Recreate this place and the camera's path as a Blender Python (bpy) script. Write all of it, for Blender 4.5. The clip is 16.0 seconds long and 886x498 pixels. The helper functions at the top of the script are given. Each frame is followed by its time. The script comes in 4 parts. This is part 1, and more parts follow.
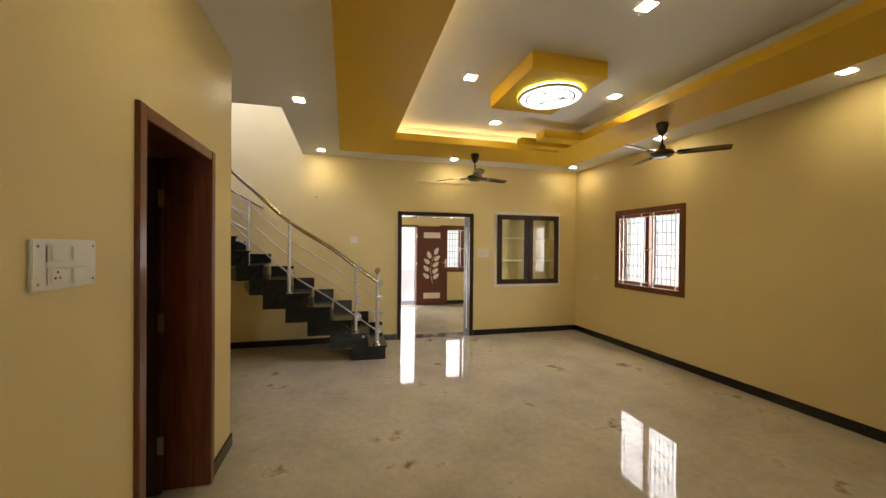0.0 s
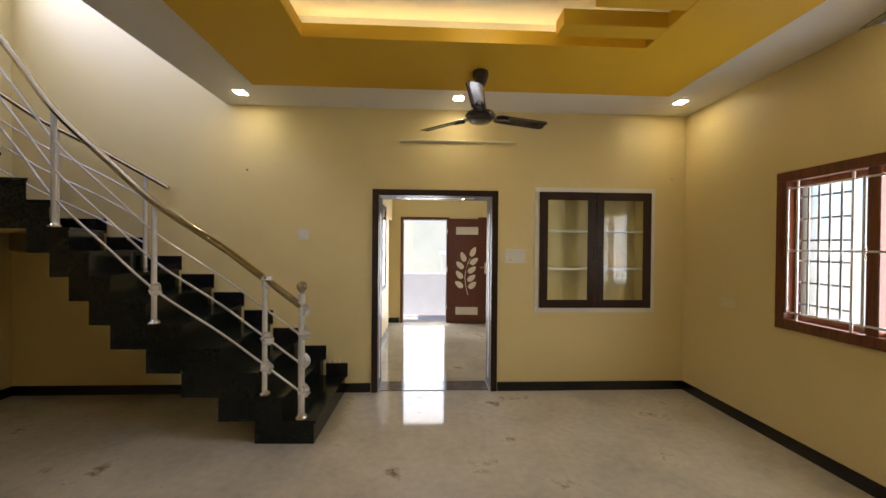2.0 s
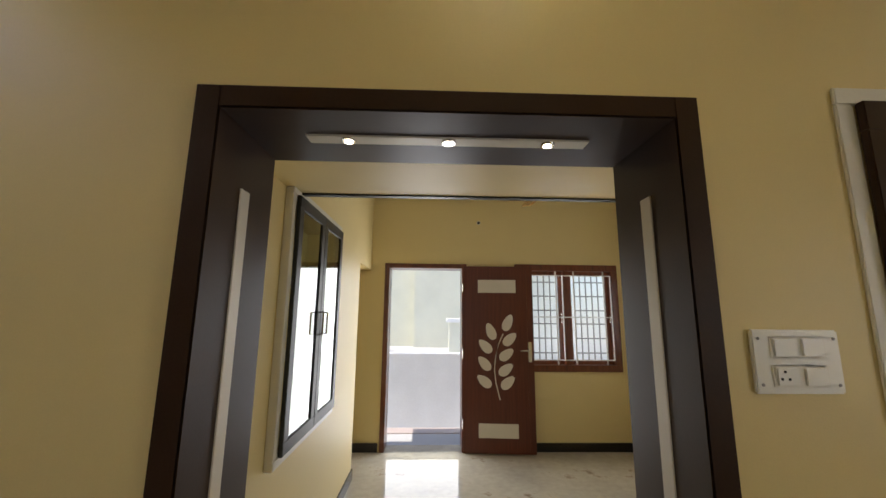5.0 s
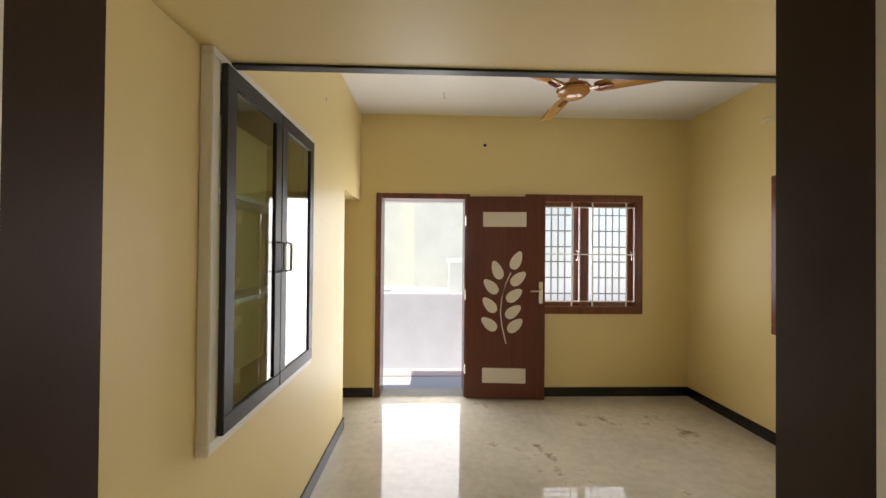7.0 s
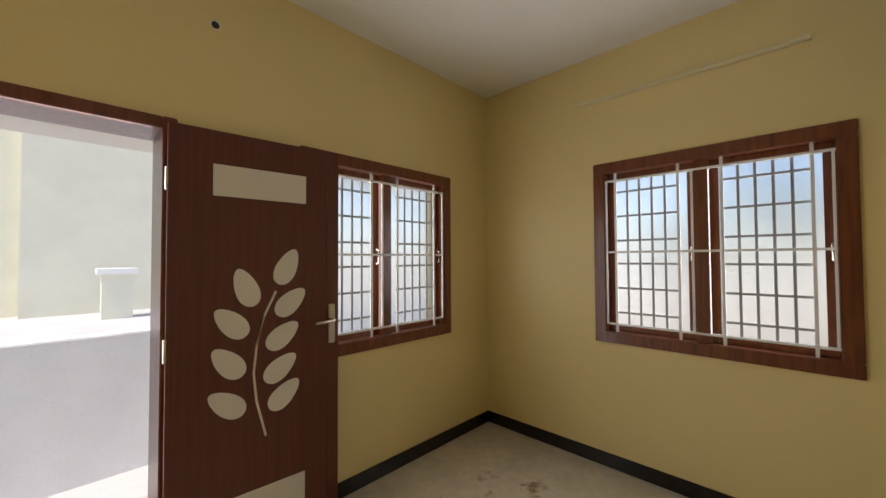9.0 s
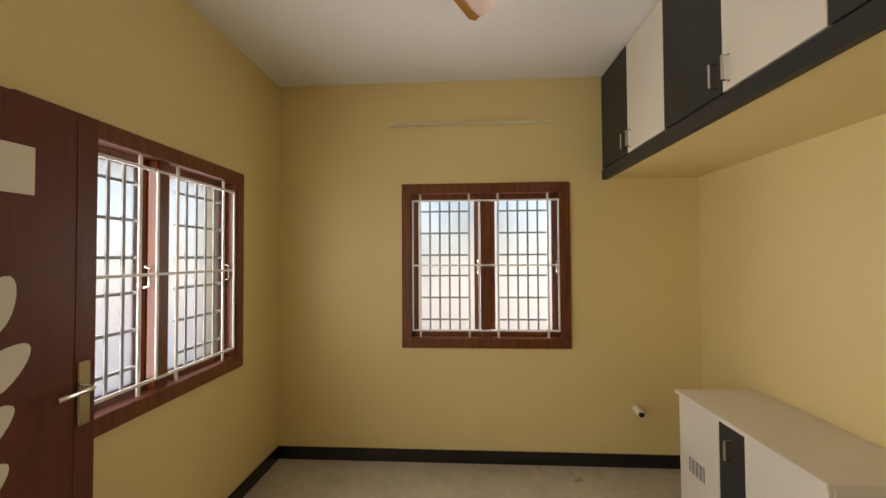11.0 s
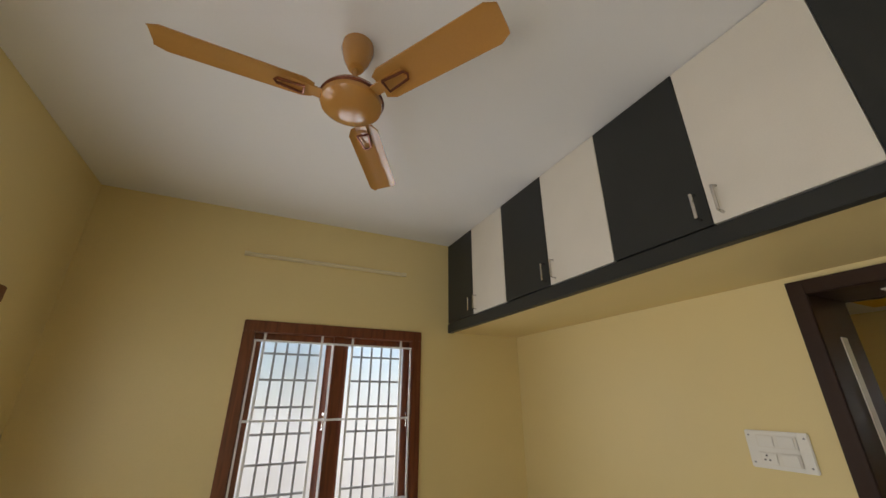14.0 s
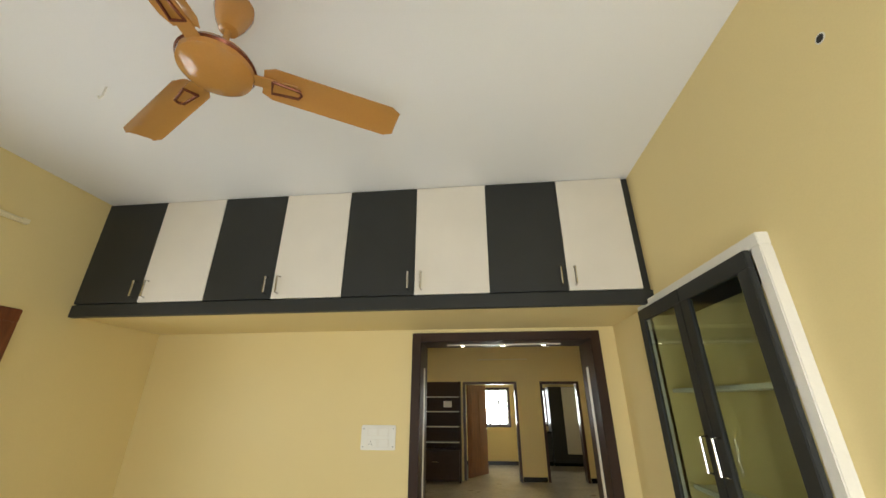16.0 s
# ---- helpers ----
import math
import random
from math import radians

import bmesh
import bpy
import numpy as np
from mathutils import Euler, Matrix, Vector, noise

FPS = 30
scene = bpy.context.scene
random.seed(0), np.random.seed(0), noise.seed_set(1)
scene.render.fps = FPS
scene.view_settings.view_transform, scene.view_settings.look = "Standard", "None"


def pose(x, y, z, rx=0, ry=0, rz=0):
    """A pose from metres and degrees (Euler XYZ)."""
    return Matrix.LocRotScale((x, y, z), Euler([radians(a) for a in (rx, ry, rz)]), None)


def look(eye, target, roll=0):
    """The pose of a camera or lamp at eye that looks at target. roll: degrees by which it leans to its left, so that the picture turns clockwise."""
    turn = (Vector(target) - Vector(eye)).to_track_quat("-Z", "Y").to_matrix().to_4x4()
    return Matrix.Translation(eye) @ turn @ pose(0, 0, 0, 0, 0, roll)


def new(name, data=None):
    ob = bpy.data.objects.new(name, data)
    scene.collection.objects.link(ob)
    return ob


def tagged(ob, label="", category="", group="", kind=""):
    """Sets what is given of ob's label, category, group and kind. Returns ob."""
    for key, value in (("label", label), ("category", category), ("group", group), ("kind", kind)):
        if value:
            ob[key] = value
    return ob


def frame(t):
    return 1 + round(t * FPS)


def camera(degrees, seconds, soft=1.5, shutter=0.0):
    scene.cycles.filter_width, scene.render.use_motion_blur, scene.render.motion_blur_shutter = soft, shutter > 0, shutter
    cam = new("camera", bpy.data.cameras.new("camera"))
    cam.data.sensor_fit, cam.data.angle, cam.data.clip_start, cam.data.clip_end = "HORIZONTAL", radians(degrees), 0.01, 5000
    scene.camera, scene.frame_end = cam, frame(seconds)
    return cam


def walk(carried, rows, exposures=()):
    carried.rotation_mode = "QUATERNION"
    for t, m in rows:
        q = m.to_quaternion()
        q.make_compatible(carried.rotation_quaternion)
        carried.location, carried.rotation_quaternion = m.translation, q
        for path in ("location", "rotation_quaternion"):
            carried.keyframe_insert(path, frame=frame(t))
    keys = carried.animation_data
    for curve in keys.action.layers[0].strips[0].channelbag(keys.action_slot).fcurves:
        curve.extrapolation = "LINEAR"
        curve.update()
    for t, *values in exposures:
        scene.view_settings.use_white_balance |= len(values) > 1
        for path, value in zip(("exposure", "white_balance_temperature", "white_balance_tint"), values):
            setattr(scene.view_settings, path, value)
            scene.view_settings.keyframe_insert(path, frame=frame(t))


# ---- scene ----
PATH = [
    (0, (-0.607, -6.057, 1.538), (-0.096, -4.124, 1.525), 0.5),
    (0.5, (-0.316, -5.498, 1.54), (0.175, -3.559, 1.529), 0.4),
    (1, (0.083, -4.976, 1.542), (0.443, -3.009, 1.527), 0.4),
    (1.5, (0.522, -4.442, 1.522), (0.722, -2.452, 1.513), 0.4),
    (2, (0.777, -3.867, 1.53), (0.871, -1.869, 1.513), 0.5),
    (2.5, (0.916, -3.238, 1.516), (0.938, -1.239, 1.506), 0.5),
    (3, (0.9, -2.573, 1.506), (0.922, -0.573, 1.505), 0.6),
    (3.5, (0.824, -1.956, 1.553), (0.886, 0.035, 1.729), 0.7),
    (5.8, (0.838, -0.704, 1.514), (0.897, 1.266, 1.852), 0.5),
    (6, (0.835, -0.678, 1.492), (0.897, 1.312, 1.689), 0.5),
    (6.5, (0.812, -0.621, 1.504), (0.882, 1.377, 1.531), 0.5),
    (7, (0.849, -0.33, 1.492), (0.913, 1.669, 1.51), 0.5),
    (7.5, (0.918, 0.109, 1.478), (0.992, 2.107, 1.497), 0.4),
    (8, (0.987, 0.535, 1.443), (1.33, 2.505, 1.483), 0.4),
    (8.5, (1.003, 0.959, 1.473), (1.86, 2.765, 1.516), 0.4),
    (9, (0.897, 1.447, 1.456), (2.328, 2.843, 1.507), -0.3),
    (9.5, (0.852, 1.821, 1.481), (2.672, 2.649, 1.524), -0.4),
    (9.7, (0.813, 1.936, 1.474), (2.725, 2.522, 1.522), -0.4),
    (11.8, (0.642, 2.05, 1.596), (2.639, 2.08, 1.694), -0.2),
    (12, (0.597, 2.04, 1.595), (2.585, 2.094, 1.805), 0.1),
    (12.5, (0.58, 2.06, 1.639), (2.502, 2.09, 2.195), 0.2),
    (13, (0.615, 1.99, 1.648), (2.499, 1.98, 2.319), 0.2),
    (13.5, (0.684, 2.153, 1.641), (2.526, 1.801, 2.338), 0.4),
    (14, (0.745, 2.37, 1.647), (2.428, 1.581, 2.385), 0.1),
    (14.5, (0.917, 2.578, 1.657), (2.299, 1.346, 2.413), 0.4),
    (15, (0.984, 2.768, 1.67), (1.962, 1.193, 2.426), 0.1),
    (15.5, (1.015, 2.946, 1.66), (1.545, 1.174, 2.421), 0.1),
    (16, (1.035, 3.011, 1.653), (1.225, 1.173, 2.416), 0.0),
]
cam = camera(100.4, 16.0)
walk(cam, [(t, look(eye, target, roll)) for t, eye, target, roll in PATH],
     [(0.0, 1.1, 7150, 16), (1.5, 0.68, 6650, 17), (2.5, 0.85, 6600, 16), (3.5, 0.3, 6350, 11), (6.0, 0.3, 6750, 15), (6.5, 0.4, 6750, 15), (7.0, 0.7, 6800, 15), (7.5, 0.15, 6850, 16),
      (8.5, 0.2, 6900, 16), (9.0, 0.2, 6850, 17), (9.5, 0.7, 7400, 22), (12.0, 0.3, 7200, 16), (13.0, 0.25, 7050, 15), (14.5, 0.2, 6500, 15), (15.0, 0.22, 6550, 14), (16.0, 0.95, 6550, 8)])

# ---------- plan ----------
XR = 3.57      # right wall of hall and room
XL = 0.115     # left wall of the front room
YF = 3.50      # front wall of the front room
YB = -6.67     # rear wall of the hall
XH = -1.45     # left wall of the hall, near part
XS = -3.33     # left wall of the stair bay
ZH = 2.95      # hall soffit
ZR = 2.92      # front room ceiling


# ---------- world, sun, exposure ----------
world = bpy.data.worlds.new("sky")
scene.world = world
world.use_nodes = True
wn = world.node_tree
sky = wn.nodes.new("ShaderNodeTexSky")
sky.sky_type = "NISHITA"
sky.sun_disc = False
sky.sun_elevation = radians(63)
sky.sun_rotation = radians(263)
wn.links.new(sky.outputs[0], wn.nodes["Background"].inputs[0])
wn.nodes["Background"].inputs[1].default_value = 0.2
sun = new("sun", bpy.data.lights.new("sun", "SUN"))
sun.data.energy = 4.6
sun.data.angle = radians(0.5)
sun.data.color = (1.0, 0.95, 0.86)
sun.matrix_world = look((0, 0, 30), (13, 1.5, 0))


def sky_panel(x, y, z, rx, rz, w, h, power, tint=(0.95, 0.98, 1.0)):
    lamp = new("sky_light", bpy.data.lights.new("sky_light", "AREA"))
    lamp.data.shape = "RECTANGLE"
    lamp.data.size, lamp.data.size_y = w, h
    lamp.data.energy, lamp.data.color = power, tint
    lamp.matrix_world = pose(x, y, z, rx, 0, rz)
    return lamp


# area lamps for the daylight at the openings; only the stairwell opening is unseen
sky_panel(XR + 0.05, 1.885, 1.49, 90, 90, 1.0, 1.0, 10)            # room, right window
sky_panel(2.45, YF + 0.05, 1.49, 90, 180, 1.0, 1.0, 9)           # room, front window
sky_panel(0.76, YF + 0.02, 1.06, 90, 180, 0.8, 1.95, 17)          # main door
sky_panel(XR + 0.05, -1.688, 1.51, 90, 90, 1.0, 1.0, 14)           # hall window
sky_panel(XS - 0.06, -1.1, 4.6, 90, -90, 1.5, 1.4, 52, (0.52, 0.61, 1.0))  # cool fill at an unseen opening added above the stairs
sky_panel(0.75, -9.04, 1.5, 90, 0, 0.75, 0.9, 14)            # rear bedroom window
sky_panel(-0.57, -9.54, 1.5, 90, 0, 0.45, 0.9, 12)           # rear kitchen window


# ---------- materials ----------
def material(name, base, rough=0.6, metal=0.0, vary=0.06, scale=3.0, fine=120.0, bump=0.05, coat=0.0, stain=None, spec=0.5):
    """A paint, stone or laminate: base colour varied at two scales, fine relief, uneven gloss."""
    m = bpy.data.materials.new(name)
    m.use_nodes = True
    nt = m.node_tree
    b = nt.nodes["Principled BSDF"]
    b.inputs["Metallic"].default_value = metal
    b.inputs["Coat Weight"].default_value = coat
    b.inputs["Coat Roughness"].default_value = 0.08
    b.inputs["Specular IOR Level"].default_value = spec
    co = nt.nodes.new("ShaderNodeTexCoord")
    src = co.outputs["Object"]
    n1 = nt.nodes.new("ShaderNodeTexNoise")
    n1.inputs["Scale"].default_value, n1.inputs["Detail"].default_value = scale, 5
    n2 = nt.nodes.new("ShaderNodeTexNoise")
    n2.inputs["Scale"].default_value, n2.inputs["Detail"].default_value = fine, 3
    for n in (n1, n2):
        nt.links.new(src, n.inputs["Vector"])
    mix = nt.nodes.new("ShaderNodeMix")
    mix.data_type = "RGBA"
    lo = [max(0, c * (1 - vary)) for c in base]
    hi = [min(1, c * (1 + vary)) for c in base]
    mix.inputs["A"].default_value, mix.inputs["B"].default_value = (*lo, 1), (*hi, 1)
    avg = nt.nodes.new("ShaderNodeMath")
    avg.operation = "MULTIPLY_ADD"
    avg.inputs[1].default_value = 0.35
    half = nt.nodes.new("ShaderNodeMath")
    half.operation = "MULTIPLY"
    half.inputs[1].default_value = 0.65
    nt.links.new(n1.outputs["Fac"], half.inputs[0])
    nt.links.new(n2.outputs["Fac"], avg.inputs[0])
    nt.links.new(half.outputs[0], avg.inputs[2])
    ramp = nt.nodes.new("ShaderNodeMapRange")
    ramp.inputs["From Min"].default_value, ramp.inputs["From Max"].default_value = 0.3, 0.7
    nt.links.new(avg.outputs[0], ramp.inputs[0])
    nt.links.new(ramp.outputs[0], mix.inputs["Factor"])
    out = mix.outputs["Result"]
    if stain:
        colour, size, lo_t, hi_t = stain
        n3 = nt.nodes.new("ShaderNodeTexNoise")
        n3.inputs["Scale"].default_value, n3.inputs["Detail"].default_value = size, 8
        n3.inputs["Roughness"].default_value = 0.7
        nt.links.new(src, n3.inputs["Vector"])
        mr = nt.nodes.new("ShaderNodeMapRange")
        mr.inputs["From Min"].default_value, mr.inputs["From Max"].default_value = lo_t, hi_t
        nt.links.new(n3.outputs["Fac"], mr.inputs[0])
        mx = nt.nodes.new("ShaderNodeMix")
        mx.data_type = "RGBA"
        nt.links.new(mr.outputs[0], mx.inputs["Factor"])
        nt.links.new(out, mx.inputs["A"])
        mx.inputs["B"].default_value = (*colour, 1)
        out = mx.outputs["Result"]
    nt.links.new(out, b.inputs["Base Color"])
    rr = nt.nodes.new("ShaderNodeMapRange")
    rr.inputs["To Min"].default_value, rr.inputs["To Max"].default_value = max(0.02, rough * 0.8), min(1, rough * 1.2)
    nt.links.new(n1.outputs["Fac"], rr.inputs[0])
    nt.links.new(rr.outputs[0], b.inputs["Roughness"])
    bp = nt.nodes.new("ShaderNodeBump")
    bp.inputs["Strength"].default_value, bp.inputs["Distance"].default_value = bump, 0.004
    nt.links.new(n2.outputs["Fac"], bp.inputs["Height"])
    nt.links.new(bp.outputs[0], b.inputs["Normal"])
    return m


def wood(name, dark, light, rough=0.35, coat=0.25, stretch=(14, 14, 1.2)):
    m = bpy.data.materials.new(name)
    m.use_nodes = True
    nt = m.node_tree
    b = nt.nodes["Principled BSDF"]
    co = nt.nodes.new("ShaderNodeTexCoord")
    mp = nt.nodes.new("ShaderNodeMapping")
    mp.inputs["Scale"].default_value = stretch
    nt.links.new(co.outputs["Object"], mp.inputs[0])
    n = nt.nodes.new("ShaderNodeTexNoise")
    n.inputs["Scale"].default_value, n.inputs["Detail"].default_value, n.inputs["Distortion"].default_value = 2.2, 7, 0.9
    nt.links.new(mp.outputs[0], n.inputs["Vector"])
    r = nt.nodes.new("ShaderNodeValToRGB")
    r.color_ramp.elements[0].position, r.color_ramp.elements[1].position = 0.32, 0.7
    r.color_ramp.elements[0].color, r.color_ramp.elements[1].color = (*dark, 1), (*light, 1)
    nt.links.new(n.outputs["Fac"], r.inputs[0])
    nt.links.new(r.outputs[0], b.inputs["Base Color"])
    b.inputs["Roughness"].default_value = rough
    b.inputs["Coat Weight"].default_value = coat
    b.inputs["Coat Roughness"].default_value = 0.12
    bp = nt.nodes.new("ShaderNodeBump")
    bp.inputs["Strength"].default_value, bp.inputs["Distance"].default_value = 0.12, 0.002
    nt.links.new(n.outputs["Fac"], bp.inputs["Height"])
    nt.links.new(bp.outputs[0], b.inputs["Normal"])
    return m


def glass(name, rough=0.0, tint=(0.95, 0.98, 0.97), relief=0.0):
    m = bpy.data.materials.new(name)
    m.use_nodes = True
    nt = m.node_tree
    b = nt.nodes["Principled BSDF"]
    b.inputs["Base Color"].default_value = (*tint, 1)
    b.inputs["Transmission Weight"].default_value = 1.0
    b.inputs["Roughness"].default_value = rough
    b.inputs["IOR"].default_value = 1.45
    if relief:
        n = nt.nodes.new("ShaderNodeTexVoronoi")
        n.inputs["Scale"].default_value = 16
        co = nt.nodes.new("ShaderNodeTexCoord")
        nt.links.new(co.outputs["Object"], n.inputs["Vector"])
        bp = nt.nodes.new("ShaderNodeBump")
        bp.inputs["Strength"].default_value, bp.inputs["Distance"].default_value = relief, 0.01
        nt.links.new(n.outputs["Distance"], bp.inputs["Height"])
        nt.links.new(bp.outputs[0], b.inputs["Normal"])
    return m


def glow(name, colour, strength):
    m = bpy.data.materials.new(name)
    m.use_nodes = True
    b = m.node_tree.nodes["Principled BSDF"]
    b.inputs["Base Color"].default_value = (*colour, 1)
    b.inputs["Emission Color"].default_value = (*colour, 1)
    b.inputs["Emission Strength"].default_value = strength
    return m


CREAM = material("cream_wall_paint", (0.74, 0.60, 0.285), 0.5, vary=0.035, scale=1.3, fine=180, bump=0.10)
WHITE = material("white_ceiling_paint", (0.80, 0.79, 0.76), 0.7, vary=0.02, scale=1.5, fine=150, bump=0.06)
STAIRWHITE = material("white_stair_wall_paint", (0.78, 0.76, 0.70), 0.65, vary=0.03, scale=1.5, fine=160, bump=0.08)
YELLOW = material("mustard_paint", (0.72, 0.44, 0.02), 0.55, vary=0.04, scale=2, fine=160, bump=0.05)
MARBLE = material("polished_beige_marble", (0.50, 0.455, 0.355), 0.05, vary=0.2, scale=1.9, fine=16, bump=0.004, coat=0.0,
                  stain=((0.20, 0.13, 0.075), 1.9, 0.60, 0.68))
GRANITE = material("black_granite", (0.008, 0.011, 0.0095), 0.16, vary=0.5, scale=40, fine=260, bump=0.01, spec=0.28)
SKIRT = material("black_skirting_tile", (0.012, 0.010, 0.010), 0.25, vary=0.4, scale=12, fine=200, bump=0.02)
LAMINATE = material("dark_brown_laminate", (0.034, 0.0165, 0.0085), 0.42, vary=0.22, scale=5, fine=140, bump=0.06, spec=0.22)
CHARCOAL = material("charcoal_laminate", (0.027, 0.028, 0.025), 0.45, spec=0.3, vary=0.12, scale=5, fine=220, bump=0.08)
IVORY = material("ivory_laminate", (0.70, 0.65, 0.55), 0.4, vary=0.05, scale=4, fine=220, bump=0.06)
TRIMWHITE = material("white_trim_paint", (0.76, 0.73, 0.64), 0.45, vary=0.04, scale=5, fine=120, bump=0.05)
BATTEN = material("cream_batten_plastic", (0.74, 0.66, 0.44), 0.45, vary=0.03, bump=0.02)
PLASTIC = material("white_switch_plastic", (0.78, 0.76, 0.68), 0.3, vary=0.02, scale=8, fine=90, bump=0.0)
GREY = material("grey_socket_plastic", (0.28, 0.27, 0.25), 0.4, vary=0.05, bump=0.0)
# colours the shaded insides of holes, and the black leading of the medallion
BLACK = material("black_bore_shade_and_lead", (0.01, 0.01, 0.01), 0.7, vary=0.2)
STEEL = material("stainless_steel", (0.62, 0.60, 0.56), 0.18, 1.0, vary=0.05, scale=6, fine=60, bump=0.01)
BRASSY = material("polished_handrail_steel", (0.50, 0.43, 0.30), 0.14, 1.0, vary=0.08, scale=6, fine=60, bump=0.01)
WRAP = material("plastic_film_wrap", (0.72, 0.70, 0.66), 0.25, 0.25, vary=0.12, scale=18, fine=70, bump=0.5)
# mesh bars are coloured darker than the grille so they read as backlit
MESHBAR = material("grey_backlit_wire_enamel", (0.34, 0.35, 0.36), 0.45, vary=0.06, scale=8, fine=90, bump=0.02)
GRILLE = material("white_grille_enamel", (0.74, 0.74, 0.72), 0.35, vary=0.03, scale=8, fine=90, bump=0.02)
FANBROWN = material("dark_brown_fan_enamel", (0.035, 0.022, 0.018), 0.25, vary=0.1, coat=0.3, bump=0.01)
FANGOLD = material("golden_brown_fan_enamel", (0.42, 0.20, 0.045), 0.22, vary=0.06, coat=0.5, bump=0.01)
FANTRIM = material("copper_fan_trim", (0.20, 0.06, 0.03), 0.2, 0.6, vary=0.1, bump=0.01)
PLASTER = material("pale_outdoor_plaster", (0.74, 0.72, 0.58), 0.8, vary=0.08, scale=1.0, fine=60, bump=0.2)
CONCRETE = material("pale_concrete", (0.46, 0.46, 0.46), 0.8, vary=0.12, scale=1.2, fine=50, bump=0.25)
LIMEWASH = material("limewashed_cement", (0.74, 0.75, 0.78), 0.85, vary=0.07, scale=2.2, fine=45, bump=0.35)
PINKSTONE = material("pale_pink_step_tile", (0.48, 0.40, 0.37), 0.4, vary=0.08, scale=4, fine=60)
EARTH = material("dry_earth", (0.33, 0.30, 0.25), 0.95, vary=0.2, scale=0.6, fine=14, bump=0.4)
LEAFY = material("foliage", (0.07, 0.11, 0.035), 0.6, vary=0.4, scale=3, fine=30, bump=0.2)
BARK = material("bark", (0.16, 0.12, 0.09), 0.9, vary=0.3, scale=6, fine=40, bump=0.4)
ROSEWOOD = wood("red_brown_varnished_wood", (0.092, 0.020, 0.005), (0.185, 0.050, 0.014))
DOORRED = wood("red_brown_door_laminate", (0.088, 0.018, 0.007), (0.125, 0.028, 0.012), 0.42, 0.05, (20, 20, 0.8))
DARKWOOD = wood("dark_stained_wood", (0.030, 0.010, 0.006), (0.060, 0.020, 0.011))
TEAK = wood("orange_teak", (0.13, 0.036, 0.010), (0.23, 0.072, 0.020))
FROST = glass("frosted_window_glass", 0.34, (0.93, 0.97, 1.0), 0.25)
GREENGLASS = glass("green_tinted_cabinet_glass", 0.0, (0.58, 0.66, 0.52))
CLEAR = glass("clear_cabinet_glass", 0.0, (0.93, 0.97, 0.94))
LED = glow("led_panel", (1.0, 0.89, 0.60), 52)
COVE = glow("warm_cove_led", (1.0, 0.82, 0.38), 3.4)
SPOT = glow("spot_led", (1.0, 0.88, 0.68), 6)
HALO = glow("halo_led", (0.85, 1.0, 0.25), 5)
MEDAL = glow("lit_medallion", (0.90, 0.96, 0.92), 1.5)


# ---------- mesh helpers ----------
def box(x0, x1, y0, y1, z0, z1, bevel=0.0, bm=None):
    one = bmesh.new()
    bmesh.ops.create_cube(one, size=1)
    for v in one.verts:
        v.co = ((x0 + x1) / 2 + v.co.x * (x1 - x0), (y0 + y1) / 2 + v.co.y * (y1 - y0), (z0 + z1) / 2 + v.co.z * (z1 - z0))
    if bevel:
        bmesh.ops.bevel(one, geom=one.edges[:], offset=bevel, segments=2, affect="EDGES")
    if bm is None:
        return one
    tmp = bpy.data.meshes.new("tmp")
    one.to_mesh(tmp)
    one.free()
    bm.from_mesh(tmp)
    bpy.data.meshes.remove(tmp)
    return bm


def lathe(profile, n=32, bm=None, x=0.0, y=0.0, ring=False):
    """A turned body about the z axis through (x, y); profile: (radius, height) pairs."""
    bm = bm or bmesh.new()
    rings = []
    for r, z in profile:
        rings.append([bm.verts.new((x + r * math.cos(2 * math.pi * k / n), y + r * math.sin(2 * math.pi * k / n), z)) for k in range(n)])
    for a, b in zip(rings, rings[1:]):
        for k in range(n):
            bm.faces.new((a[k], a[(k + 1) % n], b[(k + 1) % n], b[k]))
    if ring:
        for k in range(n):
            bm.faces.new((rings[-1][k], rings[-1][(k + 1) % n], rings[0][(k + 1) % n], rings[0][k]))
    else:
        bm.faces.new(rings[0][::-1])
        bm.faces.new(rings[-1])
    bmesh.ops.recalc_face_normals(bm, faces=bm.faces[:])
    return bm


def tube(points, r, n=12, bm=None):
    """A round bar along a line of points."""
    bm = bm or bmesh.new()
    pts = [Vector(p) for p in points]
    rings = []
    for i, p in enumerate(pts):
        d = (pts[min(i + 1, len(pts) - 1)] - pts[max(i - 1, 0)]).normalized()
        up = Vector((0, 0, 1)) if abs(d.z) < 0.95 else Vector((1, 0, 0))
        a = d.cross(up).normalized()
        b = d.cross(a)
        rings.append([bm.verts.new(p + r * (math.cos(2 * math.pi * k / n) * a + math.sin(2 * math.pi * k / n) * b)) for k in range(n)])
    for u, w in zip(rings, rings[1:]):
        for k in range(n):
            bm.faces.new((u[k], u[(k + 1) % n], w[(k + 1) % n], w[k]))
    bm.faces.new(rings[0][::-1])
    bm.faces.new(rings[-1])
    bmesh.ops.recalc_face_normals(bm, faces=bm.faces[:])
    return bm


def prism(outline, y0, y1, bm=None):
    """An outline in x and z, given thickness along y."""
    bm = bm or bmesh.new()
    a = [bm.verts.new((x, y0, z)) for x, z in outline]
    b = [bm.verts.new((x, y1, z)) for x, z in outline]
    bm.faces.new(a)
    bm.faces.new(b[::-1])
    for k in range(len(a)):
        bm.faces.new((a[k], b[k], b[(k + 1) % len(a)], a[(k + 1) % len(a)]))
    bmesh.ops.recalc_face_normals(bm, faces=bm.faces[:])
    return bm


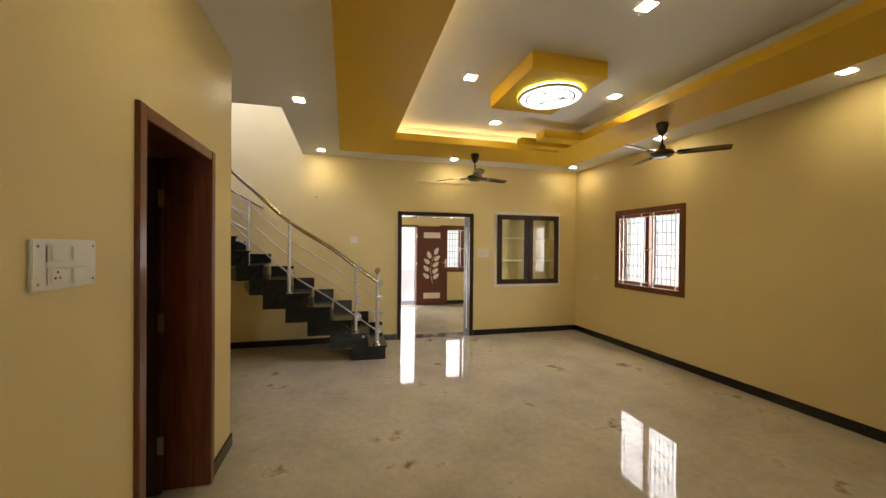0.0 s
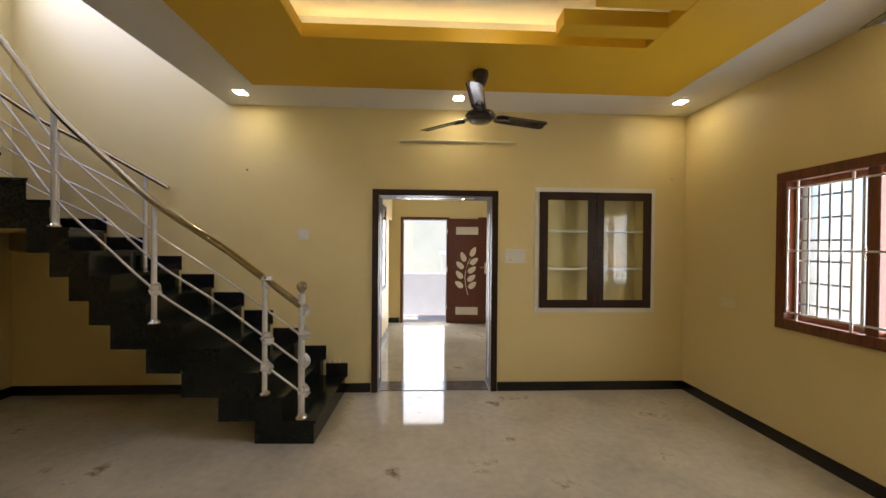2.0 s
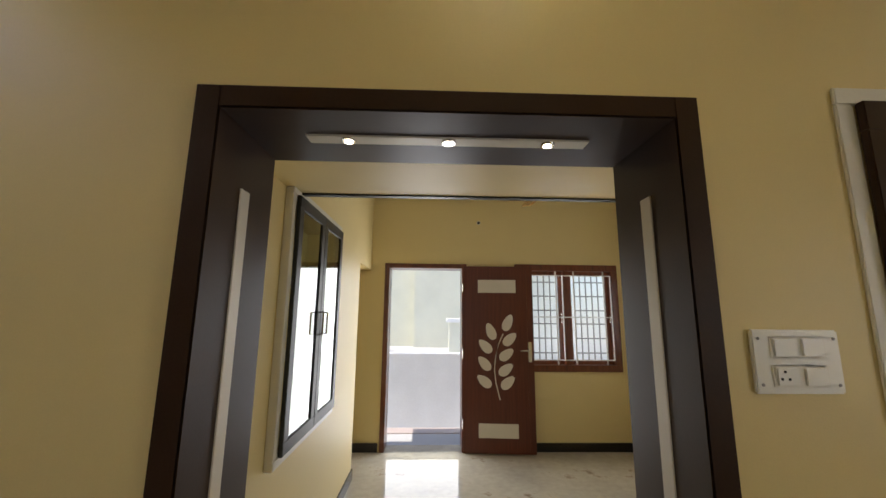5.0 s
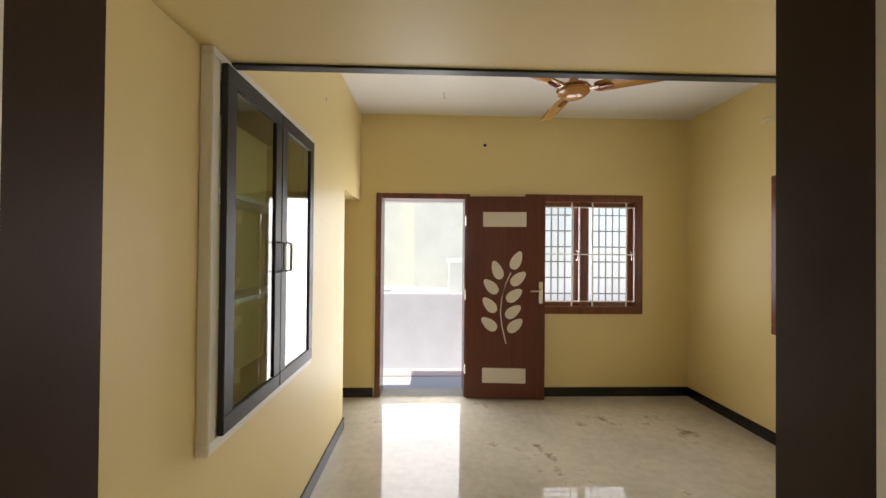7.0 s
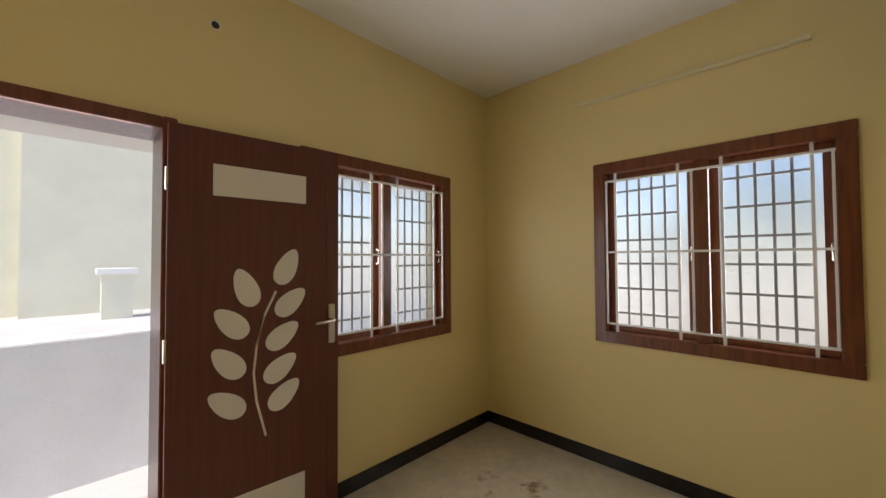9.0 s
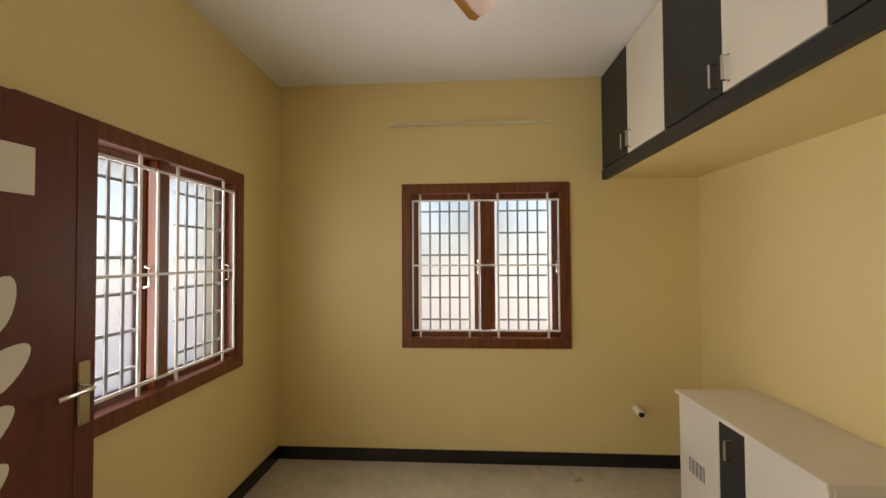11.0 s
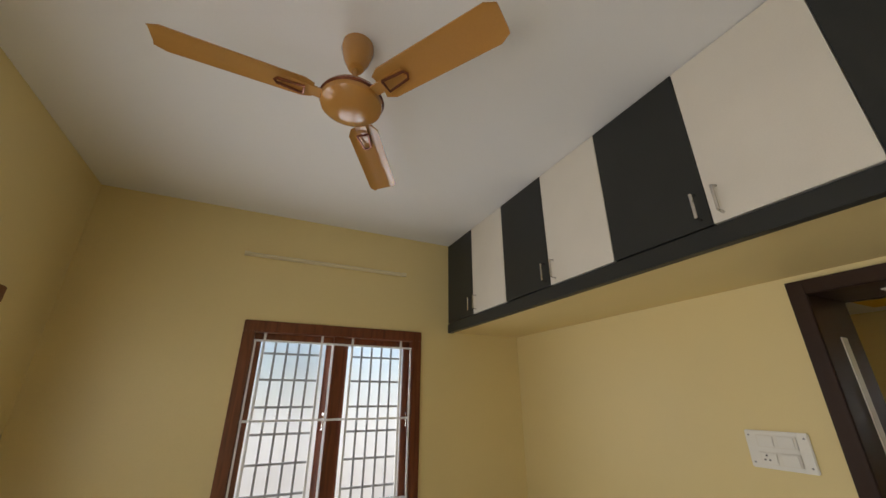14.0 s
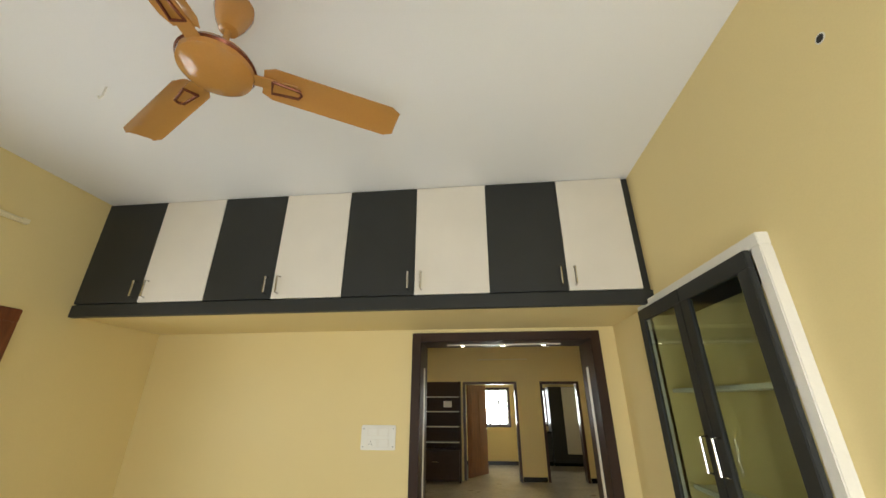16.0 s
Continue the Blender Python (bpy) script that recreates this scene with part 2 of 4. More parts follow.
def mesh_of(name, bm, mat, smooth=False):
    me = bpy.data.meshes.new(name)
    bm.to_mesh(me)
    bm.free()
    me.materials.append(mat)
    if smooth:
        for p in me.polygons:
            p.use_smooth = True
        me.set_sharp_from_angle(angle=radians(35))
    return me


def part(name, bm, mat, parent, label="", smooth=False):
    ob = new(name, mesh_of(name, bm, mat, smooth))
    ob.parent = parent
    if label:
        tagged(ob, label)
    return ob


def thing(name, m, label, category, group="", kind=""):
    ob = new(name)
    ob.matrix_basis = m
    return tagged(ob, label, category, group, kind)


def solid(name, bm, mat, label="", category="", kind="structure", smooth=False):
    return tagged(new(name, mesh_of(name, bm, mat, smooth)), label, category, "", kind)


def wall(name, axis, f0, f1, a0, a1, z0, z1, holes, mat, label):
    """A wall with thickness f0..f1 across axis ('x' or 'y'), running a0..a1, with holes (a, b, low, high)."""
    bm = bmesh.new()
    cuts = sorted({a0, a1, *[h[0] for h in holes], *[h[1] for h in holes]})
    for lo, hi in zip(cuts, cuts[1:]):
        mid = (lo + hi) / 2
        spans = [(z0, z1)]
        for a, b, low, high in holes:
            if a < mid < b:
                nxt = []
                for p, q in spans:
                    if low > p:
                        nxt.append((p, min(q, low)))
                    if high < q:
                        nxt.append((max(p, high), q))
                spans = [s for s in nxt if s[1] - s[0] > 1e-4]
        for p, q in spans:
            if axis == "x":
                box(f0, f1, lo, hi, p, q, 0, bm)
            else:
                box(lo, hi, f0, f1, p, q, 0, bm)
    bmesh.ops.remove_doubles(bm, verts=bm.verts[:], dist=1e-5)
    return solid(name, bm, mat, label, "wall")


bm = box(-3.6, 3.8, -10.2, 3.72, -0.12, 0.0)
solid("floor", bm, MARBLE, "polished beige marble floor with brown stains", "floor")

wall("wall_divider", "y", 0.0, 0.255, -3.56, XR, 0, 6.0, [(0.28, 1.48, 0, 2.06), (1.98, 3.185, 0.885, 2.11)], CREAM, "cream painted wall between hall and front room")
wall("wall_divider_room", "y", 0.256, 0.30, -1.6, XR, 0, 3.4, [(0.28, 1.48, 0, 2.06)], CREAM, "cream painted room side of the dividing wall")
wall("wall_right", "x", XR, XR + 0.23, -10.2, YF + 0.23, 0, 3.4, [(-2.26, -1.115, 0.965, 2.07), (1.30, 2.47, 0.915, 2.07)], CREAM, "cream painted outer wall with two windows")
wall("wall_front", "y", YF, YF + 0.23, -1.6, XR, 0, 3.4, [(0.33, 1.21, 0, 2.06), (1.875, 3.025, 0.91, 2.06)], CREAM, "cream painted front wall with door and window")
wall("wall_room_left", "x", XL - 0.23, XL, 0.30, YF, 0, 3.4, [(2.81, YF, 0, 2.016), (0.93, 1.75, 0.92, 2.08)], CREAM, "cream painted side wall with cabinet and passage")
wall("wall_passage_end", "x", -1.6, -1.4, 0.30, YF, 0, 3.4, [], CREAM, "cream painted passage end wall")
wall("wall_passage_side", "y", 2.40, 2.60, -1.4, XL - 0.23, 0, 3.4, [], CREAM, "cream painted passage side wall")
wall("wall_hall_left", "x", XH - 0.23, XH, YB, -2.93, 0, ZH, [(-4.21, -3.39, 0, 2.09)], CREAM, "cream painted hall wall with a dark doorway")
wall("wall_alcove", "y", -3.13, -2.93, XS, XH - 0.23, 0, ZH, [], CREAM, "cream painted wall beside the stair bay")
# the high opening is unseen, added to let cool light down the stairs
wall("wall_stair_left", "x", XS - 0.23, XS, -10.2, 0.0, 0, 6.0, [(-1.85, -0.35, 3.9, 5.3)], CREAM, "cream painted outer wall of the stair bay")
wall("wall_back", "y", YB - 0.2, YB, XH - 0.23, XR, 0, ZH, [(0.29, 1.50, 0, 2.06), (-1.17, -0.36, 0, 2.06)], CREAM, "cream painted rear hall wall with two doorways")
wall("wall_rear_rooms", "x", -0.12, 0.08, -10.0, YB - 0.2, 0, ZH, [], CREAM, "cream painted wall between rear rooms")
wall("wall_bedroom_rear", "y", -9.2, -9.0, 0.08, XR, 0, ZH, [(0.30, 1.20, 0.98, 2.02)], CREAM, "cream painted rear bedroom wall with window")
wall("wall_kitchen_rear", "y", -9.7, -9.5, XS, -0.12, 0, ZH, [(-0.85, -0.30, 0.98, 2.02)], CREAM, "cream painted rear kitchen wall with window")
wall("wall_dark_room", "y", -6.1, -5.9, XS, XH - 0.23, 0, ZH, [], CREAM, "cream painted wall of the unlit side room")
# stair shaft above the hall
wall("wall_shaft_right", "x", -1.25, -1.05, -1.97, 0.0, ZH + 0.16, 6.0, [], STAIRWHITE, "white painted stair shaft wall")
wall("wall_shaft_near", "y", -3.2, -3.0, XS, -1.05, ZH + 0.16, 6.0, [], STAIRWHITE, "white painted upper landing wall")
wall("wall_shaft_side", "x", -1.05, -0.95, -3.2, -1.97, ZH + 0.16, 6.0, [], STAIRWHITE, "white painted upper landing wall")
# ---------- hall ceiling ----------
bm = bmesh.new()
BX0, BX1, BY0, BY1 = -0.69, 2.93, -5.75, -0.67    # outer edge of the mustard band
IX0, IX1, IY0, IY1 = -0.035, 2.25, -5.10, -1.43    # its inner edge
for x0, x1, y0, y1 in ((-1.25, BX0 + 0.1, -1.97, 0.0), (XH, BX0 + 0.1, YB, -1.97), (BX1 - 0.1, XR, YB, 0.0),
                       (BX0 + 0.1, BX1 - 0.1, BY1 - 0.1, 0.0), (BX0 + 0.1, BX1 - 0.1, YB, BY0 + 0.1), (XS, XH, -2.93, -1.97)):
    box(x0, x1, y0, y1, ZH, ZH + 0.16, 0, bm)
box(BX0, BX1, BY0, BY1, 3.08, 3.16, 0, bm)
solid("ceiling", bm, WHITE, "white hall ceiling with a recessed tray", "ceiling")
bm = bmesh.new()
ZB0, ZB1 = 2.875, 2.965
for x0, x1, y0, y1 in ((BX0, IX0, BY0, BY1), (IX1, BX1, BY0, BY1), (IX0, IX1, IY1, BY1), (IX0, IX1, BY0, IY0)):
    box(x0, x1, y0, y1, ZB0, ZB1, 0, bm)
solid("ceiling_band", bm, YELLOW, "mustard yellow dropped ceiling band", "ceiling")
bm = bmesh.new()
for x0, x1, y0, y1 in ((BX0 + 0.1, IX0 - 0.12, BY0 + 0.1, BY1 - 0.1), (IX1 + 0.12, BX1 - 0.1, BY0 + 0.1, BY1 - 0.1),
                       (IX0 - 0.12, IX1 + 0.12, IY1 + 0.12, BY1 - 0.1), (IX0 - 0.12, IX1 + 0.12, BY0 + 0.1, IY0 - 0.12)):
    box(x0, x1, y0, y1, ZB1, 3.08, 0, bm)
solid("ceiling_cove", bm, WHITE, "white upstand behind the ceiling band", "ceiling")
bm = bmesh.new()
for x0, x1, y0, y1 in ((IX0 - 0.11, IX0 - 0.09, IY0, IY1), (IX0, IX1, IY1 + 0.09, IY1 + 0.11)):
    box(x0, x1, y0, y1, ZB1 + 0.004, ZB1 + 0.02, 0, bm)
solid("cove_light", bm, COVE, "warm led strip hidden on the ceiling band", "strip light", "thing")
# stepped blocks in the tray corner
bm = bmesh.new()
for x0, x1, y0, y1, z0, z1 in ((1.60, IX1 + 0.02, -1.66, -1.53, 2.878, 2.975), (1.72, IX1 + 0.02, -2.02, -1.82, 2.880, 2.985)):
    box(x0, x1, y0, y1, z0, z1, 0.003, bm)
solid("ceiling_steps", bm, YELLOW, "mustard stepped blocks in the tray corner", "ceiling")
# other ceilings
solid("ceiling_room", box(-1.4, XR, 0.30, YF, ZR, ZR + 0.15), WHITE, "white painted front room ceiling", "ceiling")
solid("ceiling_rear", box(XS, XR, -10.2, YB, 2.95, 3.1), WHITE, "white painted rear room ceiling", "ceiling")
solid("ceiling_side_room", box(XS, XH - 0.001, YB, -2.935, 2.951, 3.1), WHITE, "white painted side room ceiling", "ceiling")
# unseen lid on the stair shaft, added to shut out direct sun
bm = bmesh.new()
box(XS - 0.23, -0.95, -3.2, 0.26, 6.0, 6.15, 0, bm)
solid("roof", bm, WHITE, "unseen white slab added over the stair shaft to keep sun out", "roof")


# ---------- skirting ----------
def skirting(x0, x1, y0, y1):
    solid("baseboard", box(x0, x1, y0, y1, 0.0, 0.095, 0.002), SKIRT, "black polished skirting tile", "baseboard")


for r in ((-3.33, 0.215, -0.014, 0), (1.545, XR, -0.014, 0), (XR - 0.014, XR, YB, -0.014), (XH, XH + 0.014, YB, -4.27), (XH, XH + 0.014, -3.33, -2.93),
          (XH - 0.23, XH + 0.014, -2.93, -2.916), (XS, XS + 0.014, -2.93, -0.014), (XS + 0.014, XH - 0.23, -2.93, -2.916),
          (1.545, XR, 0.30, 0.314), (XR - 0.014, XR, 0.314, YF), (1.24, XR - 0.014, YF - 0.014, YF), (-1.4, 0.26, YF - 0.014, YF), (XL, XL + 0.014, 0.33, 2.81), (XL - 0.23, XL + 0.014, 2.81, 2.824),
          (-0.30, 0.23, YB, YB + 0.014), (-1.45, -1.23, YB, YB + 0.014), (0.08, XR, -9.0, -8.986)):
    skirting(*r)


# ---------- openings: frames, doors, windows ----------
def door_frame(name, m, w, h, deep, face, mat, label):
    """Lining and architrave of a doorway, local x across, y through the wall from 0 to deep."""
    t = thing(name, m, label, "door frame", "", "structure")
    for sx in (-1, 1):
        bm = box(min(sx * w / 2, sx * (w / 2 + face)), max(sx * w / 2, sx * (w / 2 + face)), -0.02, deep + 0.02, 0, h + face, 0.004)
        part("jamb", bm, mat, t)
    part("head", box(-w / 2, w / 2, -0.018, deep + 0.018, h, h + face - 0.001, 0.004), mat, t)
    return t


# portal between hall and room, dark laminate with pale strips and small spots
portal = thing("door_1", pose(0.88, 0, 0), "dark brown laminate portal with inset pale strips and spotlights", "door frame", "", "structure")
for sx in (-1, 1):
    part("jamb", box(min(sx * 0.592, sx * 0.612), max(sx * 0.592, sx * 0.612), -0.02, 0.32, 0, 2.07, 0.002), LAMINATE, portal)
    for y0, y1 in ((-0.022, -0.002), (0.302, 0.322)):
        part("architrave", box(min(sx * 0.594, sx * 0.656), max(sx * 0.594, sx * 0.656), y0, y1, 0, 2.112, 0.002), LAMINATE, portal)
    part("inset_strip", box(min(sx * 0.588, sx * 0.596), max(sx * 0.588, sx * 0.596), 0.115, 0.165, 0.10, 1.88, 0.001), IVORY, portal, "pale inset strip")
part("head", box(-0.592, 0.592, -0.02, 0.32, 2.05, 2.07, 0.002), LAMINATE, portal)
for y0, y1 in ((-0.022, -0.002), (0.302, 0.322)):
    part("architrave", box(-0.594, 0.594, y0, y1, 2.052, 2.112, 0.002), LAMINATE, portal)
part("inset_strip", box(-0.42, 0.42, 0.115, 0.165, 2.044, 2.052, 0.001), IVORY, portal, "pale inset strip")
for k in (-1, 0, 1):
    spot = part("spotlight", lathe([(0.021, 2.040), (0.023, 2.045)], 20, None, k * 0.30, 0.14), STEEL, portal, "small round spotlight", True)
    part("lens", lathe([(0.013, 2.0375), (0.014, 2.041)], 16, None, k * 0.30, 0.14), SPOT, spot)
solid("threshold", box(0.30, 1.46, 0.02, 0.28, 0.0, 0.006, 0.001), material("dark_threshold_stone", (0.12, 0.11, 0.10), 0.1, vary=0.3, scale=20, fine=120, bump=0.01), "dark polished stone threshold", "threshold")

# main door frame, leaf folded back inside against the wall
door_frame("door_2", pose(0.765, YF, 0), 0.86, 2.045, 0.23, 0.055, ROSEWOOD, "red-brown varnished main door frame")
leaf = thing("door_leaf", pose(1.21, YF - 0.03, 0.012, 0, 0, -4), "open red-brown main door with pale leaf inlay", "door")
LW = 0.80
part("panel", box(0, LW, -0.04, 0, 0, 2.055, 0.004), DOORRED, leaf)
part("edge_strip", box(LW - 0.07, LW - 0.066, -0.0425, -0.039, 0.02, 2.03), ROSEWOOD, leaf)
for z0 in (0.16, 1.745):
    part("inlay_panel", box(0.17, 0.608, -0.044, -0.039, z0, z0 + 0.15, 0.001), IVORY, leaf, "pale rectangular inlay")


def leaf_shape(cx, cz, length, wide, tilt):
    out = []
    for k in range(20):
        a = 2 * math.pi * k / 20
        u, v = length / 2 * math.cos(a), wide / 2 * math.sin(a) * (1 - 0.25 * math.cos(a))
        out.append((cx + u * math.cos(tilt) - v * math.sin(tilt), cz + u * math.sin(tilt) + v * math.cos(tilt)))
    return out


for cx, cz, length, wide, deg in ((0.51, 1.405, 0.20, 0.105, 65), (0.315, 1.305, 0.20, 0.105, 112), (0.53, 1.22, 0.19, 0.105, 42), (0.252, 1.138, 0.19, 0.105, 135),
                                  (0.49, 1.05, 0.19, 0.105, 38), (0.24, 0.95, 0.19, 0.105, 132), (0.48, 0.885, 0.19, 0.105, 38), (0.236, 0.757, 0.19, 0.105, 142), (0.50, 0.745, 0.19, 0.105, 42)):
    part("leaf_inlay", prism(leaf_shape(cx, cz, length, wide, radians(deg)), -0.044, -0.039), IVORY, leaf, "pale leaf-shaped inlay")
stem = [(0.455, 1.28), (0.40, 1.16), (0.365, 1.02), (0.352, 0.88), (0.366, 0.74), (0.41, 0.56)]
part("stem_inlay", tube([(x, -0.040, z) for x, z in stem], 0.006, 8), IVORY, leaf, "pale curved stem inlay", True)
plate = part("lock_plate", box(LW - 0.065, LW - 0.025, -0.052, -0.04, 0.97, 1.19, 0.004), STEEL, leaf, "satin steel lock plate")
part("handle", tube([(LW - 0.045, -0.05, 1.10), (LW - 0.045, -0.085, 1.10), (LW - 0.06, -0.095, 1.10), (LW - 0.16, -0.095, 1.095)], 0.009, 10), STEEL, plate, "steel lever handle", True)
for z0 in (0.25, 1.0, 1.75):
    part("hinge", tube([(-0.004, -0.046, z0), (-0.004, -0.046, z0 + 0.1)], 0.007, 8), STEEL, leaf, "", True)


def window(name, m, w, h, label, outer_sashes=True):
    """Wooden window, local x across (centre 0), y outwards, z from the trim's foot; white welded grille on the room side."""
    t = thing(name, m, label, "window", "", "structure")
    f = 0.075
    fr = part("frame", box(-w / 2, w / 2, -0.022, 0.10, 0, f, 0.004), ROSEWOOD, t)
    for args in ((-w / 2, w / 2, -0.022, 0.10, h - f, h), (-w / 2, -w / 2 + f, -0.0215, 0.10, f, h - f), (w / 2 - f, w / 2, -0.0215, 0.10, f, h - f), (-0.035, 0.035, 0.0, 0.10, f, h - f)):
        part("frame_member", box(*args, 0.004), ROSEWOOD, fr)
    for sx in (-1, 1):
        x0, x1 = (-w / 2 + f, -0.035) if sx < 0 else (0.035, w / 2 - f)
        s = part("sash", box(x0, x1, 0.055, 0.09, f, f + 0.05, 0.003), ROSEWOOD, t)
        for args in ((x0, x1, 0.055, 0.09, h - f - 0.05, h - f), (x0, x0 + 0.045, 0.056, 0.09, f + 0.05, h - f - 0.05), (x1 - 0.045, x1, 0.056, 0.09, f + 0.05, h - f - 0.05)):
            part("rail", box(*args, 0.003), ROSEWOOD, s)
        p = part("pane", box(x0 + 0.04, x1 - 0.04, 0.070, 0.075, f + 0.045, h - f - 0.045), FROST, s, "frosted glass pane")
        p.visible_shadow = False
        part("latch", tube([(x1 - 0.02, 0.055, h * 0.45), (x1 - 0.02, 0.025, h * 0.455), (x1 - 0.02, 0.020, h * 0.52), (x1 - 0.02, 0.045, h * 0.53)], 0.006, 8), STEEL, s, "", True)
        # grille of this half
        g0, g1 = x0 + 0.065, x1 - 0.085
        for k in range(6):
            x = g0 + (g1 - g0) * k / 5
            if k in (0, 5):
                part("grille_bar", box(x - 0.008, x + 0.008, 0.008, 0.018, 0.045, h - 0.045, 0.001), GRILLE, t)
            else:
                part("grille_bar", box(x - 0.007, x + 0.007, 0.018, 0.026, 0.13, h - 0.13), MESHBAR, t)
        for u in (0.08, 0.25, 0.42, 0.58, 0.75, 0.92):
            z = 0.13 + (h - 0.26) * u
            part("grille_bar", box(g0, g1, 0.026, 0.034, z - 0.007, z + 0.007), MESHBAR, t)
    for z in (0.13, h * 0.5, h - 0.13):
        part("grille_rail", box(-w / 2 + 0.05, w / 2 - 0.05, -0.002, 0.008, z - 0.007, z + 0.007, 0.001), GRILLE, t)
    for x in (-w / 2 + 0.085, -0.045, w / 2 - 0.085):
        part("grille_bar", box(x - 0.006, x + 0.006, -0.012, -0.002, 0.13, h - 0.13, 0.001), GRILLE, t)
    return t


window("window_1", pose(XR, 1.882, 0.866, 0, 0, -90), 1.275, 1.255, "red-brown wooden window with frosted panes and white grille")
window("window_2", pose(2.45, YF, 0.861, 0, 0, 0), 1.245, 1.245, "red-brown wooden window with white grille beside the door")
window("window_3", pose(XR, -1.688, 0.912, 0, 0, -90), 1.245, 1.21, "red-brown wooden hall window with white grille")


def pull(m, parent, length=0.11, proud=0.03, mat=None):
    """A bent bar handle standing proud along -y; local z up, at the pose m of its base."""
    pts = [(0, 0, 0), (0, -proud, 0.004), (0, -proud, length - 0.004), (0, 0, length)]
    return part("handle", tube([m @ Vector(p) for p in pts], 0.006, 8), mat or STEEL, parent, "dark bar handle" if mat else "chrome bar handle", True)


def glazed_cabinet(name, m, w, h, deep, surround, proud, mat, label, stile=0.085, pane=None):
    """Recessed wall cabinet with two glazed doors, local x across from 0, -y towards the room, z from its foot."""
    t = thing(name, m, label, "cabinet")
    s = surround
    part("surround", box(-s, w + s, -proud, 0.0, -s, 0.0, 0.003), TRIMWHITE, t, "white painted surround")
    for args in ((-s, w + s, -proud, 0.0, h, h + s), (-s, 0.0, -proud + 0.001, 0.0, 0.0, h), (w, w + s, -proud + 0.001, 0.0, 0.0, h)):
        part("surround", box(*args, 0.003), TRIMWHITE, t)
    part("back", box(0.01, w - 0.01, deep - 0.012, deep - 0.002, 0.0, h), CREAM, t)
    for args in ((0.0, w, 0.0, deep, 0.0, 0.03), (0.0, w, 0.0, deep, h - 0.03, h), (0.0, 0.03, 0.0, deep, 0.03, h - 0.03), (w - 0.03, w, 0.0, deep, 0.03, h - 0.03)):
        part("side_panel", box(*args), CREAM, t)
    for k in (1, 2):
        part("shelf", box(0.03, w - 0.03, 0.02, deep - 0.02, h * k / 3 - 0.009, h * k / 3 + 0.009, 0.001), TRIMWHITE, t, "white shelf")
    for sx in (0, 1):
        x0, x1 = (0.0, w / 2 - 0.002) if sx == 0 else (w / 2 + 0.002, w)
        f = stile
        d = part("door", box(x0, x1, -proud - 0.022, -proud, 0.0, f, 0.003), mat, t, "dark framed glass door")
        for args in ((x0, x1, -proud - 0.022, -proud, h - f, h), (x0, x0 + f, -proud - 0.0215, -proud, f, h - f), (x1 - f, x1, -proud - 0.0215, -proud, f, h - f)):
            part("door_rail", box(*args, 0.003), mat, d)
        part("glass", box(x0 + f - 0.008, x1 - f + 0.008, -proud - 0.014, -proud - 0.009, f - 0.008, h - f + 0.008), pane or CLEAR, d, "clear glass" if pane is None else "greenish tinted glass").visible_shadow = False
        pull(pose(x1 - 0.04 if sx == 0 else x0 + 0.04, -proud - 0.02, h * 0.42), d, 0.13, 0.03, FANBROWN if mat is LAMINATE else None)
    return t


glazed_cabinet("wall_cabinet", pose(1.98, 0.0, 0.885), 1.205, 1.225, 0.25, 0.05, 0.012, LAMINATE, "dark brown glazed cabinet recessed in the hall wall")
glazed_cabinet("wall_cabinet", pose(XL, 0.90, 0.885, 0, 0, 90), 0.90, 1.225, 0.20, 0.045, 0.04, CHARCOAL, "charcoal glazed cabinet recessed in the room wall", 0.062, GREENGLASS)


# ---------- front room things ----------
loft = thing("loft_cupboard", pose(XL, 0.30, 0), "overhead loft cupboard with alternating charcoal and ivory doors", "cupboard")
LN = XR - XL
part("slab", box(0.0, LN, 0.0, 0.66, 2.140, 2.20), CREAM, loft, "cream painted loft slab")
part("fascia", box(0.0, LN, 0.66, 0.70, 2.132, 2.205, 0.002), CHARCOAL, loft, "charcoal fascia board")
part("carcass", box(0.0, LN, 0.0, 0.675, 2.2, ZR - 0.004), CHARCOAL, loft)
step = LN / 8
for k in range(8):
    x0 = LN - (k + 1) * step + 0.0015
    dark = k % 2 == 0
    if k == 7:
        x0 += 0.042
    d = part("door", box(x0, LN - k * step - 0.0015, 0.676, 0.695, 2.215, ZR - 0.006, 0.0015), CHARCOAL if dark else IVORY, loft, "charcoal door" if dark else "ivory door")
    hx = x0 + 0.035 if dark else LN - k * step - 0.04
    part("handle", tube([(hx, 0.694, 2.245), (hx, 0.722, 2.249), (hx, 0.722, 2.346), (hx, 0.694, 2.35)], 0.006, 8), STEEL, d, "chrome bar handle", True)

shoe = thing("shoe_cabinet", pose(2.13, 0.302, 0), "low ivory shoe cabinet with a charcoal middle door", "cabinet")
part("carcass", box(0, 0.92, 0.0, 0.44, 0.0, 0.73, 0.002), IVORY, shoe)
part("top", box(-0.01, 0.93, 0.0, 0.475, 0.73, 0.752, 0.002), IVORY, shoe)
